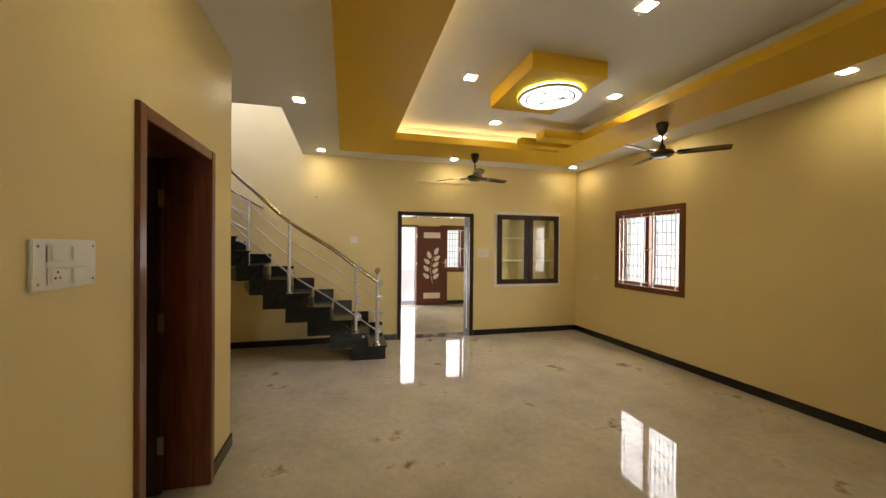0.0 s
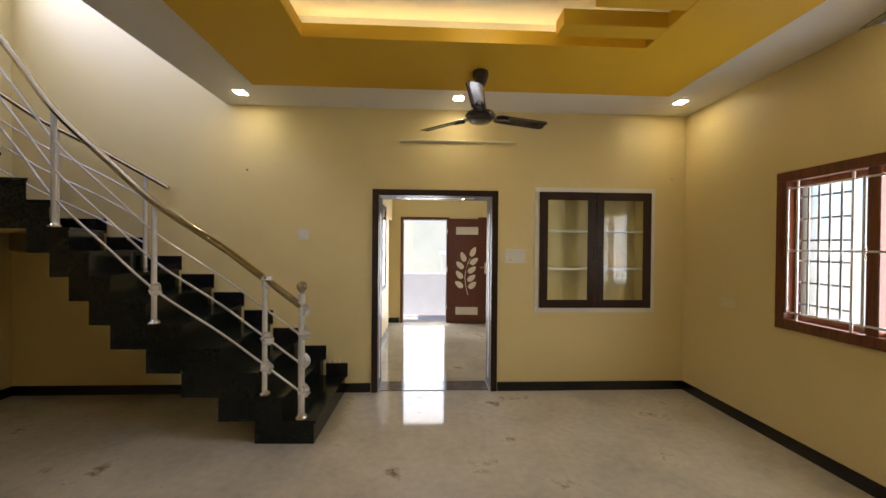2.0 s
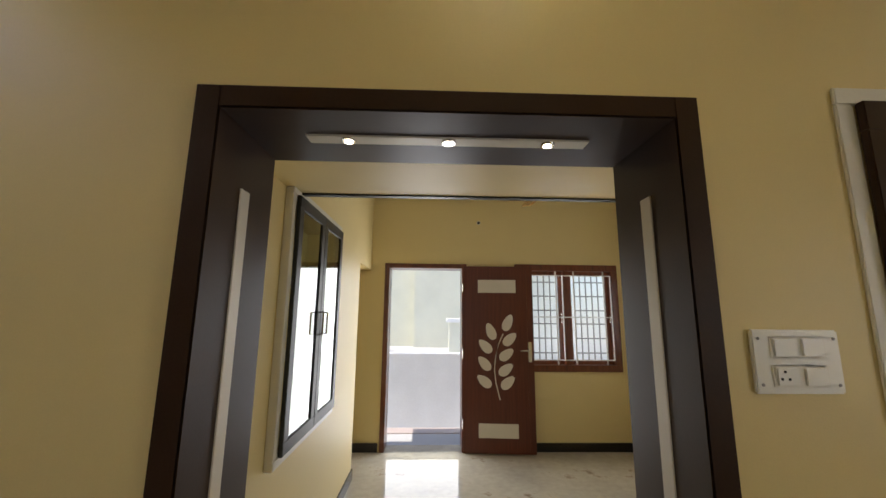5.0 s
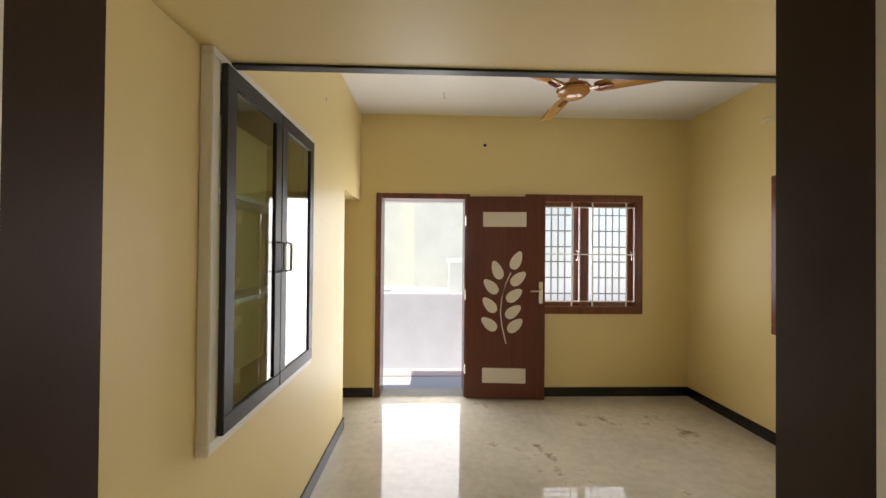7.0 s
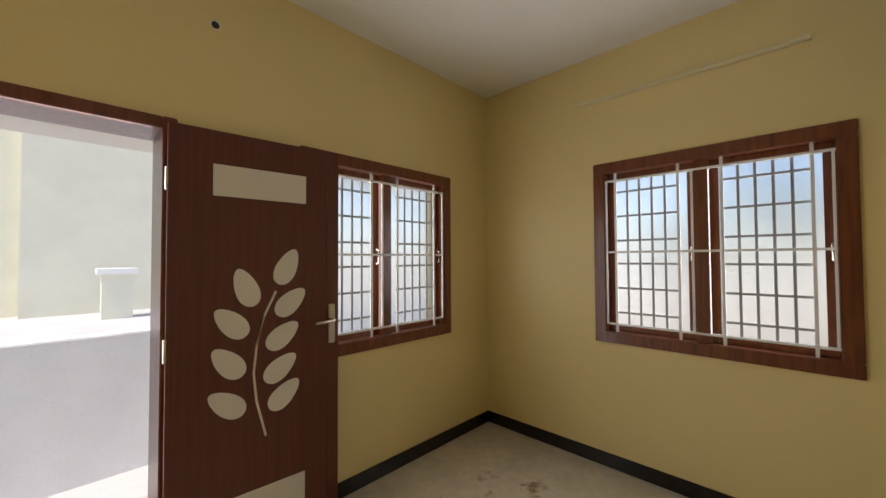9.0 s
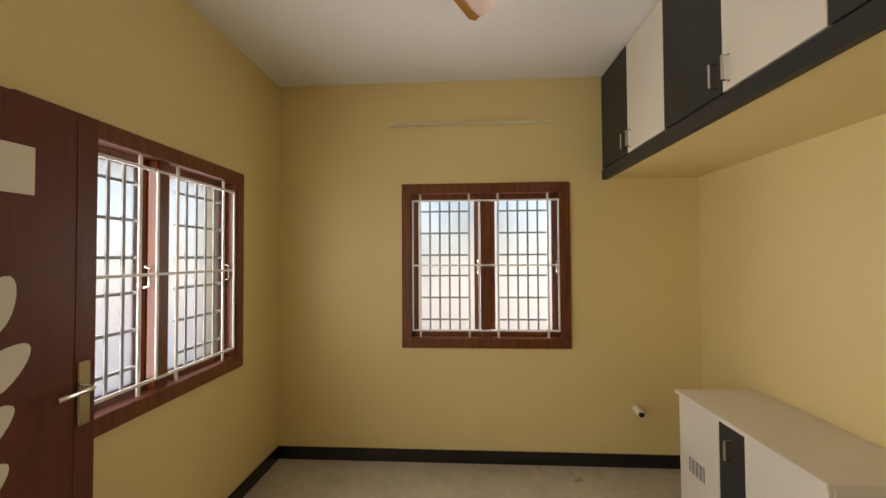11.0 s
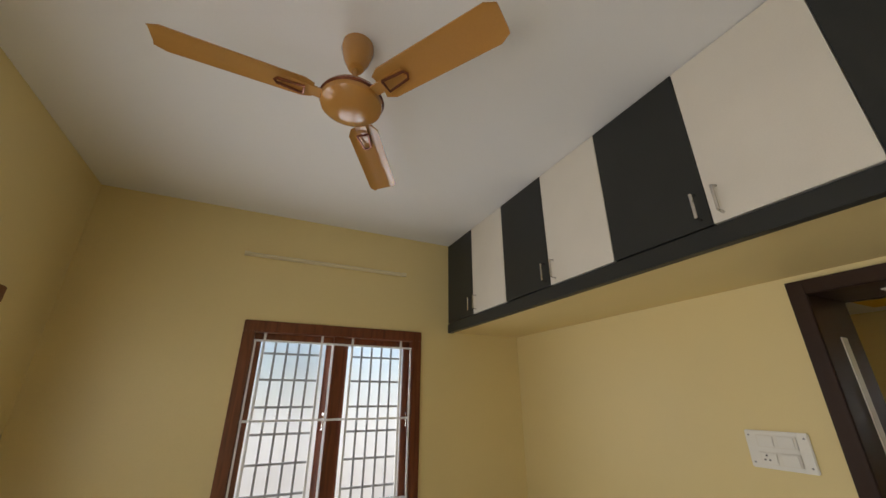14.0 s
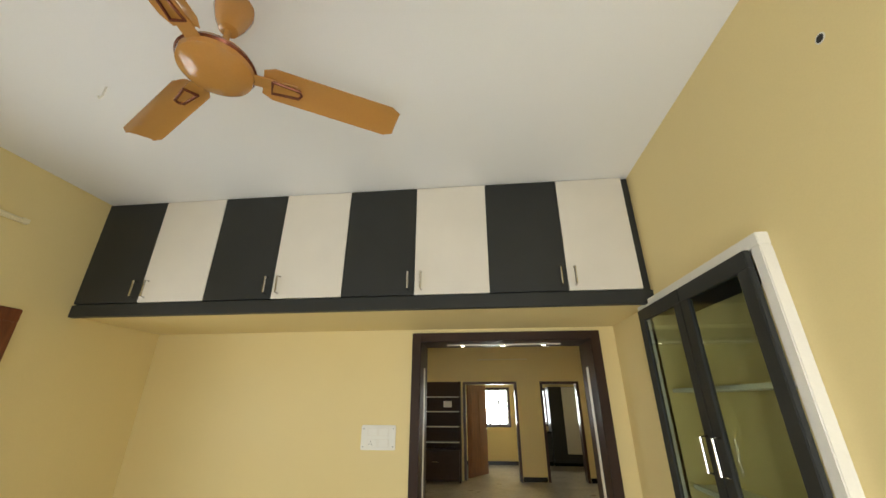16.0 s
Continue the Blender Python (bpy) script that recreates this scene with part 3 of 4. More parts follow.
for x0, x1, mat in ((0.005, 0.40, IVORY), (0.403, 0.57, CHARCOAL), (0.573, 0.915, IVORY)):
    d = part("door", box(x0, x1, 0.44, 0.458, 0.06, 0.725, 0.002), mat, shoe, "charcoal door" if mat is CHARCOAL else "ivory door")
    if mat is CHARCOAL:
        part("handle", tube([(0.49, 0.457, 0.56), (0.49, 0.485, 0.565), (0.49, 0.485, 0.655), (0.49, 0.457, 0.66)], 0.006, 8), STEEL, d, "chrome bar handle", True)
    elif x0 > 0.5:
        v = part("vent", box(0.69, 0.82, 0.457, 0.463, 0.33, 0.41, 0.001), GREY, d, "small dark ventilation grid")
        for k in range(4):
            part("vent_bar", box(0.693 + k * 0.033, 0.697 + k * 0.033, 0.462, 0.466, 0.332, 0.408), IVORY, v)

pipe = thing("pipe_stub", pose(XR, 0.78, 0.43), "short white plastic pipe stub in the wall", "pipe")
part("pipe", tube([(0.0, 0, 0), (-0.09, 0.0, -0.01)], 0.026, 20), PLASTIC, pipe, "", True)
# black disc on the pipe end gives the shade inside it
part("bore_shade", tube([(-0.0895, 0, -0.01), (-0.0915, 0, -0.01)], 0.021, 20), BLACK, pipe)


def batten(m, label):
    t = thing("tube_light", m, label, "lamp")
    part("housing", box(-0.6, 0.6, -0.022, 0, -0.013, 0.013, 0.004), BATTEN, t)
    part("tube", tube([(-0.57, -0.024, 0), (0.57, -0.024, 0)], 0.008, 12), BATTEN, t, "unlit tube", True)
    for sx in (-1, 1):
        part("end_cap", box(sx * 0.585 - 0.02, sx * 0.585 + 0.02, -0.032, -0.005, -0.014, 0.014, 0.003), BATTEN, t)
    return t


batten(pose(XR, 2.0, 2.585, 0, 0, -90), "slim cream unlit tube light above the window")
batten(pose(1.11, 0.0, 2.62), "slim cream unlit tube light above the portal")
batten(pose(0.55, YB, 2.62, 0, 0, 180), "slim cream unlit tube light on the rear wall")


def switchboard(m, w, h, gangs, label, socket=True):
    t = thing("switch_board", m, label, "switch")
    part("plate", box(-w / 2, w / 2, -0.012, 0, -h / 2, h / 2, 0.004), PLASTIC, t)
    rows = 2 if h > 0.13 else 1
    for r in range(rows):
        zc = (0.25 - 0.5 * r) * h * 0.9 if rows == 2 else 0
        hh = h * (0.34 if rows == 2 else 0.5)
        ins = part("insert", box(-w * 0.32, w * 0.32, -0.015, -0.011, zc - hh / 2, zc + hh / 2, 0.002), TRIMWHITE, t)
        for g in range(gangs):
            x = -w * 0.32 + w * 0.64 * (g + 0.5) / gangs
            part("rocker", box(x - w * 0.25 / gangs, x + w * 0.25 / gangs, -0.020, -0.0145, zc - hh * 0.4, zc + hh * 0.4, 0.002), PLASTIC, ins)
        if socket and r == rows - 1:
            for dx, dz in ((-0.009, -0.006), (0.009, -0.006), (0, 0.011)):
                # black pegs give the shade inside the socket holes
                part("socket_hole_shade", tube([(-w * 0.2 + dx, -0.0195, zc + dz), (-w * 0.2 + dx, -0.0208, zc + dz)], 0.0035, 8), BLACK, ins)
    for sx in (-1, 1):
        for sz in (-1, 1):
            part("screw", tube([(sx * w * 0.43, -0.0115, sz * h * 0.36), (sx * w * 0.43, -0.0135, sz * h * 0.36)], 0.004, 8), GREY, t)
    return t


switchboard(pose(1.72, 0.0, 1.43), 0.22, 0.15, 2, "white switch board with socket beside the portal")
switchboard(pose(-0.48, 0.0, 1.635), 0.11, 0.10, 1, "small white switch plate on the stair wall", False)
switchboard(pose(1.75, 0.30, 1.43, 0, 0, 180), 0.235, 0.15, 2, "white switch board with socket in the front room")
switchboard(pose(XH, -4.655, 1.475, 0, 0, 90), 0.27, 0.15, 2, "white switch board beside the dark doorway")


cp = thing("cover_plate", pose(XR, -0.60, 1.03, 0, 0, -90), "blank cream cover plate flush on the hall wall", "plate")
part("plate", box(-0.10, 0.10, -0.008, 0.0, -0.035, 0.035, 0.003), BATTEN, cp)
for sx in (-1, 1):
    part("screw", tube([(sx * 0.085, -0.0075, 0), (sx * 0.085, -0.0095, 0)], 0.004, 8), GREY, cp)


def wall_hole(m, label, r=0.0112):
    t = thing("wall_hole", m, label, "hole")
    part("rim", lathe([(r, 0.0), (r * 1.35, 0.002), (r, 0.003)], 16, ring=True), TRIMWHITE, t, "", True)
    # flat black disc gives the shade inside the drilled hole
    part("bore_shade", lathe([(r * 1.02, 0.0005), (r * 1.02, 0.0022)], 16), BLACK, t)


wall_hole(pose(1.40, YF, 2.613, 90), "small dark drilled hole in the cream wall", 0.018)
wall_hole(pose(-1.05, 0.0, 2.29, 90), "tiny dark nail hole in the stair wall", 0.011)
wall_hole(pose(3.42, 0.0, 2.27, 90), "tiny dark nail hole beside the hall cabinet", 0.006)
wall_hole(pose(XL, 2.225, 2.538, 0, 90), "small dark drilled hole in the side wall")
for x, y in ((2.62, 1.95), (0.95, 2.95)):
    hk = thing("ceiling_hook", pose(x, y, ZR), "thin white ceiling hook", "hook")
    part("hook", tube([(0, 0, 0), (0, 0, -0.05), (0.012, 0, -0.062), (0.02, 0, -0.05)], 0.004, 8), TRIMWHITE, hk, "", True)


def blade_mesh(length, wide, root):
    """A fan blade along +x, slightly pitched and cambered, with rounded corners."""
    bm = bmesh.new()
    n = 14
    rows = []
    for i in range(n + 1):
        u = i / n
        x = root + (length - root) * u
        e = min(u, 1 - u) * (length - root)
        c = 0.03
        cut = 1.0 if e > c else 0.72 + 0.28 * math.sqrt(max(0.0, 1 - ((c - e) / c) ** 2))
        hw = wide / 2 * (0.92 + 0.08 * u) * cut
        row = []
        for v in (-1, -0.75, -0.3, 0.3, 0.75, 1):
            y = hw * v
            z = -0.22 * y + (0.006 if abs(v) < 0.8 else 0.0)
            row.append((x, y, z))
        rows.append(row)
    top = [[bm.verts.new(p) for p in r] for r in rows]
    bot = [[bm.verts.new((x, y, z - 0.004)) for x, y, z in r] for r in rows]
    for i in range(n):
        for j in range(5):
            bm.faces.new((top[i][j], top[i + 1][j], top[i + 1][j + 1], top[i][j + 1]))
            bm.faces.new((bot[i][j], bot[i][j + 1], bot[i + 1][j + 1], bot[i + 1][j]))
    for i in range(n):
        for j in (0, 5):
            bm.faces.new((top[i][j], bot[i][j], bot[i + 1][j], top[i + 1][j]))
    for i in (0, n):
        for j in range(5):
            bm.faces.new((top[i][j], top[i][j + 1], bot[i][j + 1], bot[i][j]))
    bmesh.ops.recalc_face_normals(bm, faces=bm.faces[:])
    return bm


def ceiling_fan(m, drop, angle, mat, trim, radius, wide, label):
    """Ceiling fan hung from the origin; drop is the height of its hub below."""
    t = thing("ceiling_fan", m, label, "fan", "ceiling fans")
    part("canopy", lathe([(0.012, -0.125), (0.030, -0.118), (0.046, -0.085), (0.062, -0.03), (0.06, 0.0)], 28), mat, t, "", True)
    part("rod", tube([(0, 0, -0.11), (0, 0, -drop + 0.05)], 0.011, 12), mat, t, "", True)
    part("coupling", lathe([(0.034, -drop + 0.03), (0.034, -drop + 0.065), (0.018, -drop + 0.10)], 24), mat, t, "", True)
    part("motor", lathe([(0.03, -drop - 0.052), (0.075, -drop - 0.047), (0.108, -drop - 0.022), (0.113, -drop), (0.105, -drop + 0.022), (0.05, -drop + 0.038)], 40), mat, t, "", True)
    part("trim_ring", lathe([(0.112, -drop - 0.006), (0.117, -drop + 0.002), (0.112, -drop + 0.012), (0.108, -drop + 0.003)], 40, ring=True), trim, t, "dark copper ring", True)
    for k in range(3):
        a = Matrix.Rotation(radians(angle + 120 * k), 4, "Z") @ Matrix.Translation((0, 0, -drop))
        bm = blade_mesh(radius, wide, 0.135)
        bm.transform(a)
        b = part("blade", bm, mat, t, "", True)
        bm = prism([(0.10, -0.010), (0.10, -0.004), (0.24, 0.004), (0.24, -0.002)], -0.022, 0.022)
        bm.transform(a)
        part("blade_arm", bm, mat, b)
        bm = tube([(0.165, -0.022, -0.012), (0.25, -0.014, -0.010), (0.258, 0, -0.012), (0.25, 0.014, -0.016), (0.165, 0.022, -0.020), (0.165, -0.022, -0.012)], 0.005, 6)
        bm.transform(a)
        part("blade_badge", bm, trim, b, "copper loop ornament", True)
    return t


ceiling_fan(pose(1.84, 2.225, ZR), 0.28, 92, FANGOLD, FANTRIM, 0.60, 0.125, "golden brown three-blade ceiling fan at rest")
ceiling_fan(pose(1.19, -1.02, ZB0), 0.34, 18, FANBROWN, FANBROWN, 0.60, 0.115, "dark brown ceiling fan at rest on the band")
ceiling_fan(pose(2.66, -2.83, ZB0), 0.32, 315, FANBROWN, FANBROWN, 0.60, 0.115, "dark brown ceiling fan at rest near the window")

# ---------- hall lamps ----------


def downlight(x, y, z):
    t = thing("downlight", pose(x, y, z), "square recessed led downlight, lit", "lamp", "ceiling downlights")
    part("bezel", box(-0.055, 0.055, -0.055, 0.055, -0.006, 0.0, 0.002), PLASTIC, t)
    part("diffuser", box(-0.045, 0.045, -0.045, 0.045, -0.009, -0.005), LED, t)


for x, y in ((-1.05, -2.24), (-0.96, -0.33), (1.08, -0.33), (3.24, -0.38), (3.26, -2.2), (3.20, -4.05), (-1.02, -4.4)):
    downlight(x, y, ZH)
for x, y in ((0.48, -2.87), (2.02, -2.87), (1.17, -1.80), (1.23, -4.11)):
    downlight(x, y, 3.08)
plate = thing("medallion_lamp", pose(1.14, -3.08, 3.08), "round lit glass ceiling medallion on a mustard panel", "lamp")
part("panel", box(-0.345, 0.345, -0.36, 0.515, -0.14, 0.0, 0.003), YELLOW, plate, "mustard square panel")
part("ring", lathe([(0.268, -0.176), (0.29, -0.170), (0.292, -0.158), (0.268, -0.156)], 48, None, 0.06, 0.06, True), TRIMWHITE, plate, "", True)
part("glass", lathe([(0.268, -0.172), (0.268, -0.15)], 48, None, 0.06, 0.06), MEDAL, plate, "lit pale glass disc")
part("inner_ring", lathe([(0.205, -0.176), (0.215, -0.178), (0.222, -0.176), (0.215, -0.171)], 48, None, 0.06, 0.06, True), BLACK, plate, "dark leaded ring", True)
part("halo_strip", lathe([(0.272, -0.149), (0.284, -0.149), (0.284, -0.142), (0.272, -0.142)], 48, None, 0.06, 0.06, True), HALO, plate, "greenish yellow edge light")


def lead_line(p, q):
    part("lead_line", tube([(p[0] + 0.06, p[1] + 0.06, -0.175), (q[0] + 0.06, q[1] + 0.06, -0.175)], 0.0045, 6), BLACK, plate, "dark leaded line")


corners = [(math.cos(radians(a)), math.sin(radians(a))) for a in (100, 220, 340)]
for k in range(3):
    (ux, uy), (vx, vy) = corners[k], corners[(k + 1) % 3]
    for rad in (0.15, 0.085):
        lead_line((ux * rad, uy * rad), (vx * rad, vy * rad))
    lead_line((ux * 0.085, uy * 0.085), (ux * 0.21, uy * 0.21))

# ---------- stairs ----------
RISE = 0.183
INNER = [(-0.07, -1.0), (-0.31, -0.995), (-0.52, -0.985), (-0.80, -0.975), (-1.08, -0.965), (-1.35, -0.955), (-1.62, -0.945), (-1.78, -0.94), (-1.93, -0.935),
         (-2.07, -0.935), (-2.23, -0.94), (-2.40, -0.96), (-2.55, -1.02), (-2.62, -1.22), (-2.63, -1.47), (-2.63, -1.72), (-2.63, -1.97)]
OUTER = [(-0.05, -0.004), (-0.27, -0.004), (-0.53, -0.004), (-0.81, -0.004), (-1.10, -0.004), (-1.40, -0.004), (-1.72, -0.004), (-2.06, -0.004), (-2.45, -0.004),
         (-2.90, -0.004), (-3.326, -0.03), (-3.326, -0.45), (-3.326, -0.80), (-3.326, -1.12), (-3.326, -1.42), (-3.326, -1.70), (-3.326, -1.97)]
stairs = thing("staircase", pose(0, 0, 0), "curved staircase with black granite treads and risers", "stairs", "", "structure")


def slab(quad, z0, z1):
    bm = bmesh.new()
    lo = [bm.verts.new((x, y, z0)) for x, y in quad]
    hi = [bm.verts.new((x, y, z1)) for x, y in quad]
    bm.faces.new(lo[::-1])
    bm.faces.new(hi)
    for k in range(len(quad)):
        bm.faces.new((lo[k], lo[(k + 1) % len(quad)], hi[(k + 1) % len(quad)], hi[k]))
    bmesh.ops.recalc_face_normals(bm, faces=bm.faces[:])
    return bm


def grow(p, q, d):
    v = (Vector(p) - Vector(q)).normalized() * d
    return (p[0] + v.x, p[1] + v.y)


for n in range(16):
    a, b, c, d = INNER[n], INNER[n + 1], OUTER[n + 1], OUTER[n]
    z = RISE * (n + 1)
    body0 = z - 0.38 if n > 1 else 0.0
    quad = [a, b, c, d] if n != 9 else [a, b, c, (-3.326, -0.004), d]
    part("step", slab(quad, body0, z - 0.022), GRANITE, stairs)
    if body0 > 0:
        part("soffit", slab([(p[0], p[1] + 0.03) if i < 2 else p for i, p in enumerate(quad)], body0 - 0.012, body0 - 0.001), CREAM, stairs, "cream painted soffit")
    nose = [grow(a, b, 0.02), b, c, grow(d, c, 0.02)] if n != 9 else [grow(a, b, 0.02), b, c, (-3.326, -0.004), grow(d, c, 0.02)]
    nose = [(x, y - 0.012) if i < 2 and n < 12 else (x, y) for i, (x, y) in enumerate(nose)]
    part("tread", slab(nose, z - 0.021, z), GRANITE, stairs, "polished black granite tread")
    if n < 10:
        x1, x0 = d[0] + 0.03, c[0] + 0.03
        part("stair_skirting", box(x0, x1, -0.016, -0.004, z - 0.02, z + 0.125, 0.002), SKIRT, stairs)

for x in (-0.205, -0.15, -0.095):
    clip = thing("tile_spacer", pose(x, -0.010, RISE + 0.125), "small white tile spacer resting on the stair skirting", "spacer", "tile spacers on the stairs")
    part("peg", box(-0.007, 0.007, -0.006, 0.006, 0.0, 0.036, 0.002), PLASTIC, clip)

# rail on the open side
rail = thing("stair_railing", pose(-0.18, -0.955, RISE), "stainless steel stair railing partly wrapped in plastic film", "railing")
base = Vector((-0.18, -0.955, RISE))


def rail_line(h):
    pts = []
    for x, y, z in ((-0.18, -0.955, 0.18), (-0.49, -0.945, 0.41), (-0.80, -0.94, 0.64), (-1.29, -0.925, 0.96), (-1.67, -0.915, 1.30), (-2.05, -0.91, 1.66),
                    (-2.35, -0.90, 2.06), (-2.56, -1.00, 2.42), (-2.66, -1.25, 2.70), (-2.68, -1.60, 2.95), (-2.68, -1.95, 3.11)):
        pts.append(Vector((x, y, z + h)) - base)
    out = []
    for i in range(len(pts) - 1):
        p0, p1, p2, p3 = pts[max(i - 1, 0)], pts[i], pts[i + 1], pts[min(i + 2, len(pts) - 1)]
        for k in range(6):
            u = k / 6
            out.append(0.5 * (2 * p1 + (p2 - p0) * u + (2 * p0 - 5 * p1 + 4 * p2 - p3) * u * u + (3 * p1 - p0 - 3 * p2 + p3) * u ** 3))
    out.append(pts[-1])
    return out


part("handrail", tube(rail_line(0.87), 0.026, 14), BRASSY, rail, "polished round handrail", True)
for h in (0.20, 0.42, 0.64):
    part("mid_rail", tube(rail_line(h), 0.0085, 8), WRAP, rail, "", True)
for x, y, z in ((-0.465, -0.945, 0.366), (-1.31, -0.925, 0.915), (-2.06, -0.91, 1.65), (-2.63, -1.2, 2.56)):
    p = Vector((x, y, z)) - base
    post = part("post", tube([p, p + Vector((0, 0, 0.90))], 0.019, 14), WRAP, rail, "steel post in plastic film", True)
    part("foot", lathe([(0.042, p.z), (0.04, p.z + 0.012), (0.022, p.z + 0.03)], 20, None, p.x, p.y), STEEL, post, "", True)
newel = part("newel", tube([(0, 0, 0), (0, 0, 0.97)], 0.024, 16), WRAP, rail, "end post wrapped in film", True)
part("ball", lathe([(0.012, 0.97), (0.02, 0.985), (0.034, 1.0), (0.040, 1.02), (0.036, 1.042), (0.02, 1.058), (0.004, 1.062)], 24), BRASSY, newel, "polished ball finial", True)
part("foot", lathe([(0.05, 0.0), (0.048, 0.012), (0.026, 0.04)], 20), STEEL, newel, "", True)
rnd = random.Random(5)
for px, py, pz in ((0.0, 0.0, 0.22), (0.0, 0.0, 0.45), (0.0, 0.0, 0.66), (0.0, 0.0, 0.84), (-0.285, 0.01, 0.40), (-0.285, 0.01, 0.62), (-0.285, 0.01, 1.06), (-1.13, 0.03, 1.0)):
    bm = bmesh.new()
    n = 7
    rows = []
    for i in range(n):
        w = 0.045 * math.sin(math.pi * (i + 0.6) / n) + 0.006
        z = pz - 0.055 + 0.11 * i / (n - 1)
        rows.append([bm.verts.new((px + 0.024 + w * u + rnd.uniform(-0.006, 0.006), py - 0.022 + rnd.uniform(-0.016, 0.016), z + rnd.uniform(-0.008, 0.008))) for u in (-0.9, -0.3, 0.3, 1.0)])
    for a, b in zip(rows, rows[1:]):
        for k in range(3):
            bm.faces.new((a[k], a[k + 1], b[k + 1], b[k]))
    part("film_flap", bm, WRAP, rail, "loose crumpled plastic film", True)
# short rail on the wall side of the winders
side = thing("wall_railing", pose(-1.98, -0.10, 1.28), "short steel railing along the winder steps", "railing")
b2 = Vector((-1.98, -0.10, 1.28))
wallside = [(-1.78, -0.07, 1.16), (-1.98, -0.10, 1.28), (-2.40, -0.13, 1.52), (-2.85, -0.22, 1.76), (-3.12, -0.55, 2.05), (-3.20, -1.0, 2.42)]
part("handrail", tube([Vector(p) - b2 + Vector((0, 0, 0.92)) for p in wallside], 0.022, 12), BRASSY, side, "", True)
for h in (0.25, 0.47, 0.69):
    part("mid_rail", tube([Vector(p) - b2 + Vector((0, 0, h)) for p in wallside[1:]], 0.0085, 8), WRAP, side, "", True)
for x, y, z in ((-1.98, -0.10, 1.285), (-2.72, -0.19, 1.65)):
    p = Vector((x, y, z)) - b2
    part("post", tube([p, p + Vector((0, 0, 0.93))], 0.018, 12), WRAP, side, "", True)

# ---------- dark doorway in the hall ----------
door_frame("door_3", pose(XH, -3.80, 0, 0, 0, 90), 0.80, 2.075, 0.23, 0.06, ROSEWOOD, "dark stained doorway frame to the side room")
dl = thing("door_leaf", pose(XH - 0.235, -3.425, 0.01), "dark stained door standing open into the side room", "door")
part("panel", box(-0.80, 0.0, -0.04, 0.0, 0, 2.05, 0.004), DARKWOOD, dl)
for z0 in (0.25, 1.0, 1.75):
    part("hinge", box(-0.015, 0.02, -0.044, -0.039, z0, z0 + 0.11, 0.001), STEEL, dl, "steel hinge")

# ---------- rear wall of the hall and the rooms behind it ----------
door_frame("door_4", pose(0.895, YB, 0, 0, 0, 180), 1.19, 2.04, 0.2, 0.06, DARKWOOD, "dark stained bedroom door frame")
door_frame("door_5", pose(-0.765, YB, 0, 0, 0, 180), 0.79, 2.04, 0.2, 0.06, DARKWOOD, "dark stained kitchen door frame")
tl = thing("door_leaf", pose(1.47, YB - 0.215, 0.012, 0, 0, 237), "orange teak bedroom door standing open", "door")
part("panel", box(0, 0.82, -0.04, 0, 0, 2.03, 0.004), TEAK, tl)
for z0, z1 in ((0.15, 0.62), (0.74, 1.25), (1.37, 1.9)):
    for x0, x1 in ((0.10, 0.38), (0.45, 0.72)):
        part("raised_panel", box(x0, x1, -0.049, -0.039, z0, z1, 0.006), TEAK, tl)
        part("raised_panel", box(x0, x1, -0.001, 0.009, z0, z1, 0.006), TEAK, tl)
part("handle", tube([(0.76, -0.04, 1.0), (0.76, -0.09, 1.0), (0.64, -0.09, 1.0)], 0.009, 8), STEEL, tl, "steel lever handle", True)

tv = thing("wall_shelf_unit", pose(1.60, YB, 0), "dark laminate wall unit with pale-edged shelves", "shelf")
part("back", box(0, 1.35, 0.0, 0.03, 0.0, 2.10, 0.002), LAMINATE, tv)
for x0, x1 in ((0.0, 0.03), (1.32, 1.35)):
    part("side_panel", box(x0, x1, 0.03, 0.30, 0.0, 2.10, 0.002), LAMINATE, tv)
for z0 in (0.78, 1.10, 1.42, 1.74):
    sh = part("shelf", box(0.03, 1.32, 0.03, 0.27, z0, z0 + 0.02), LAMINATE, tv)
    part("edge_band", box(0.03, 1.32, 0.27, 0.276, z0, z0 + 0.02), TRIMWHITE, sh, "pale edge band")
dr = part("drawer", box(0.03, 1.32, 0.03, 0.40, 0.08, 0.62, 0.003), LAMINATE, tv)
part("handle", tube([(0.5, 0.40, 0.42), (0.505, 0.425, 0.42), (0.645, 0.425, 0.42), (0.65, 0.40, 0.42)], 0.006, 8), STEEL, dr, "", True)
part("top", box(0.0, 1.35, 0.03, 0.42, 0.62, 0.65, 0.003), LAMINATE, tv)
part("socket_plate", box(0.22, 0.42, 0.03, 0.04, 1.52, 1.66, 0.004), PLASTIC, tv, "white socket plate")


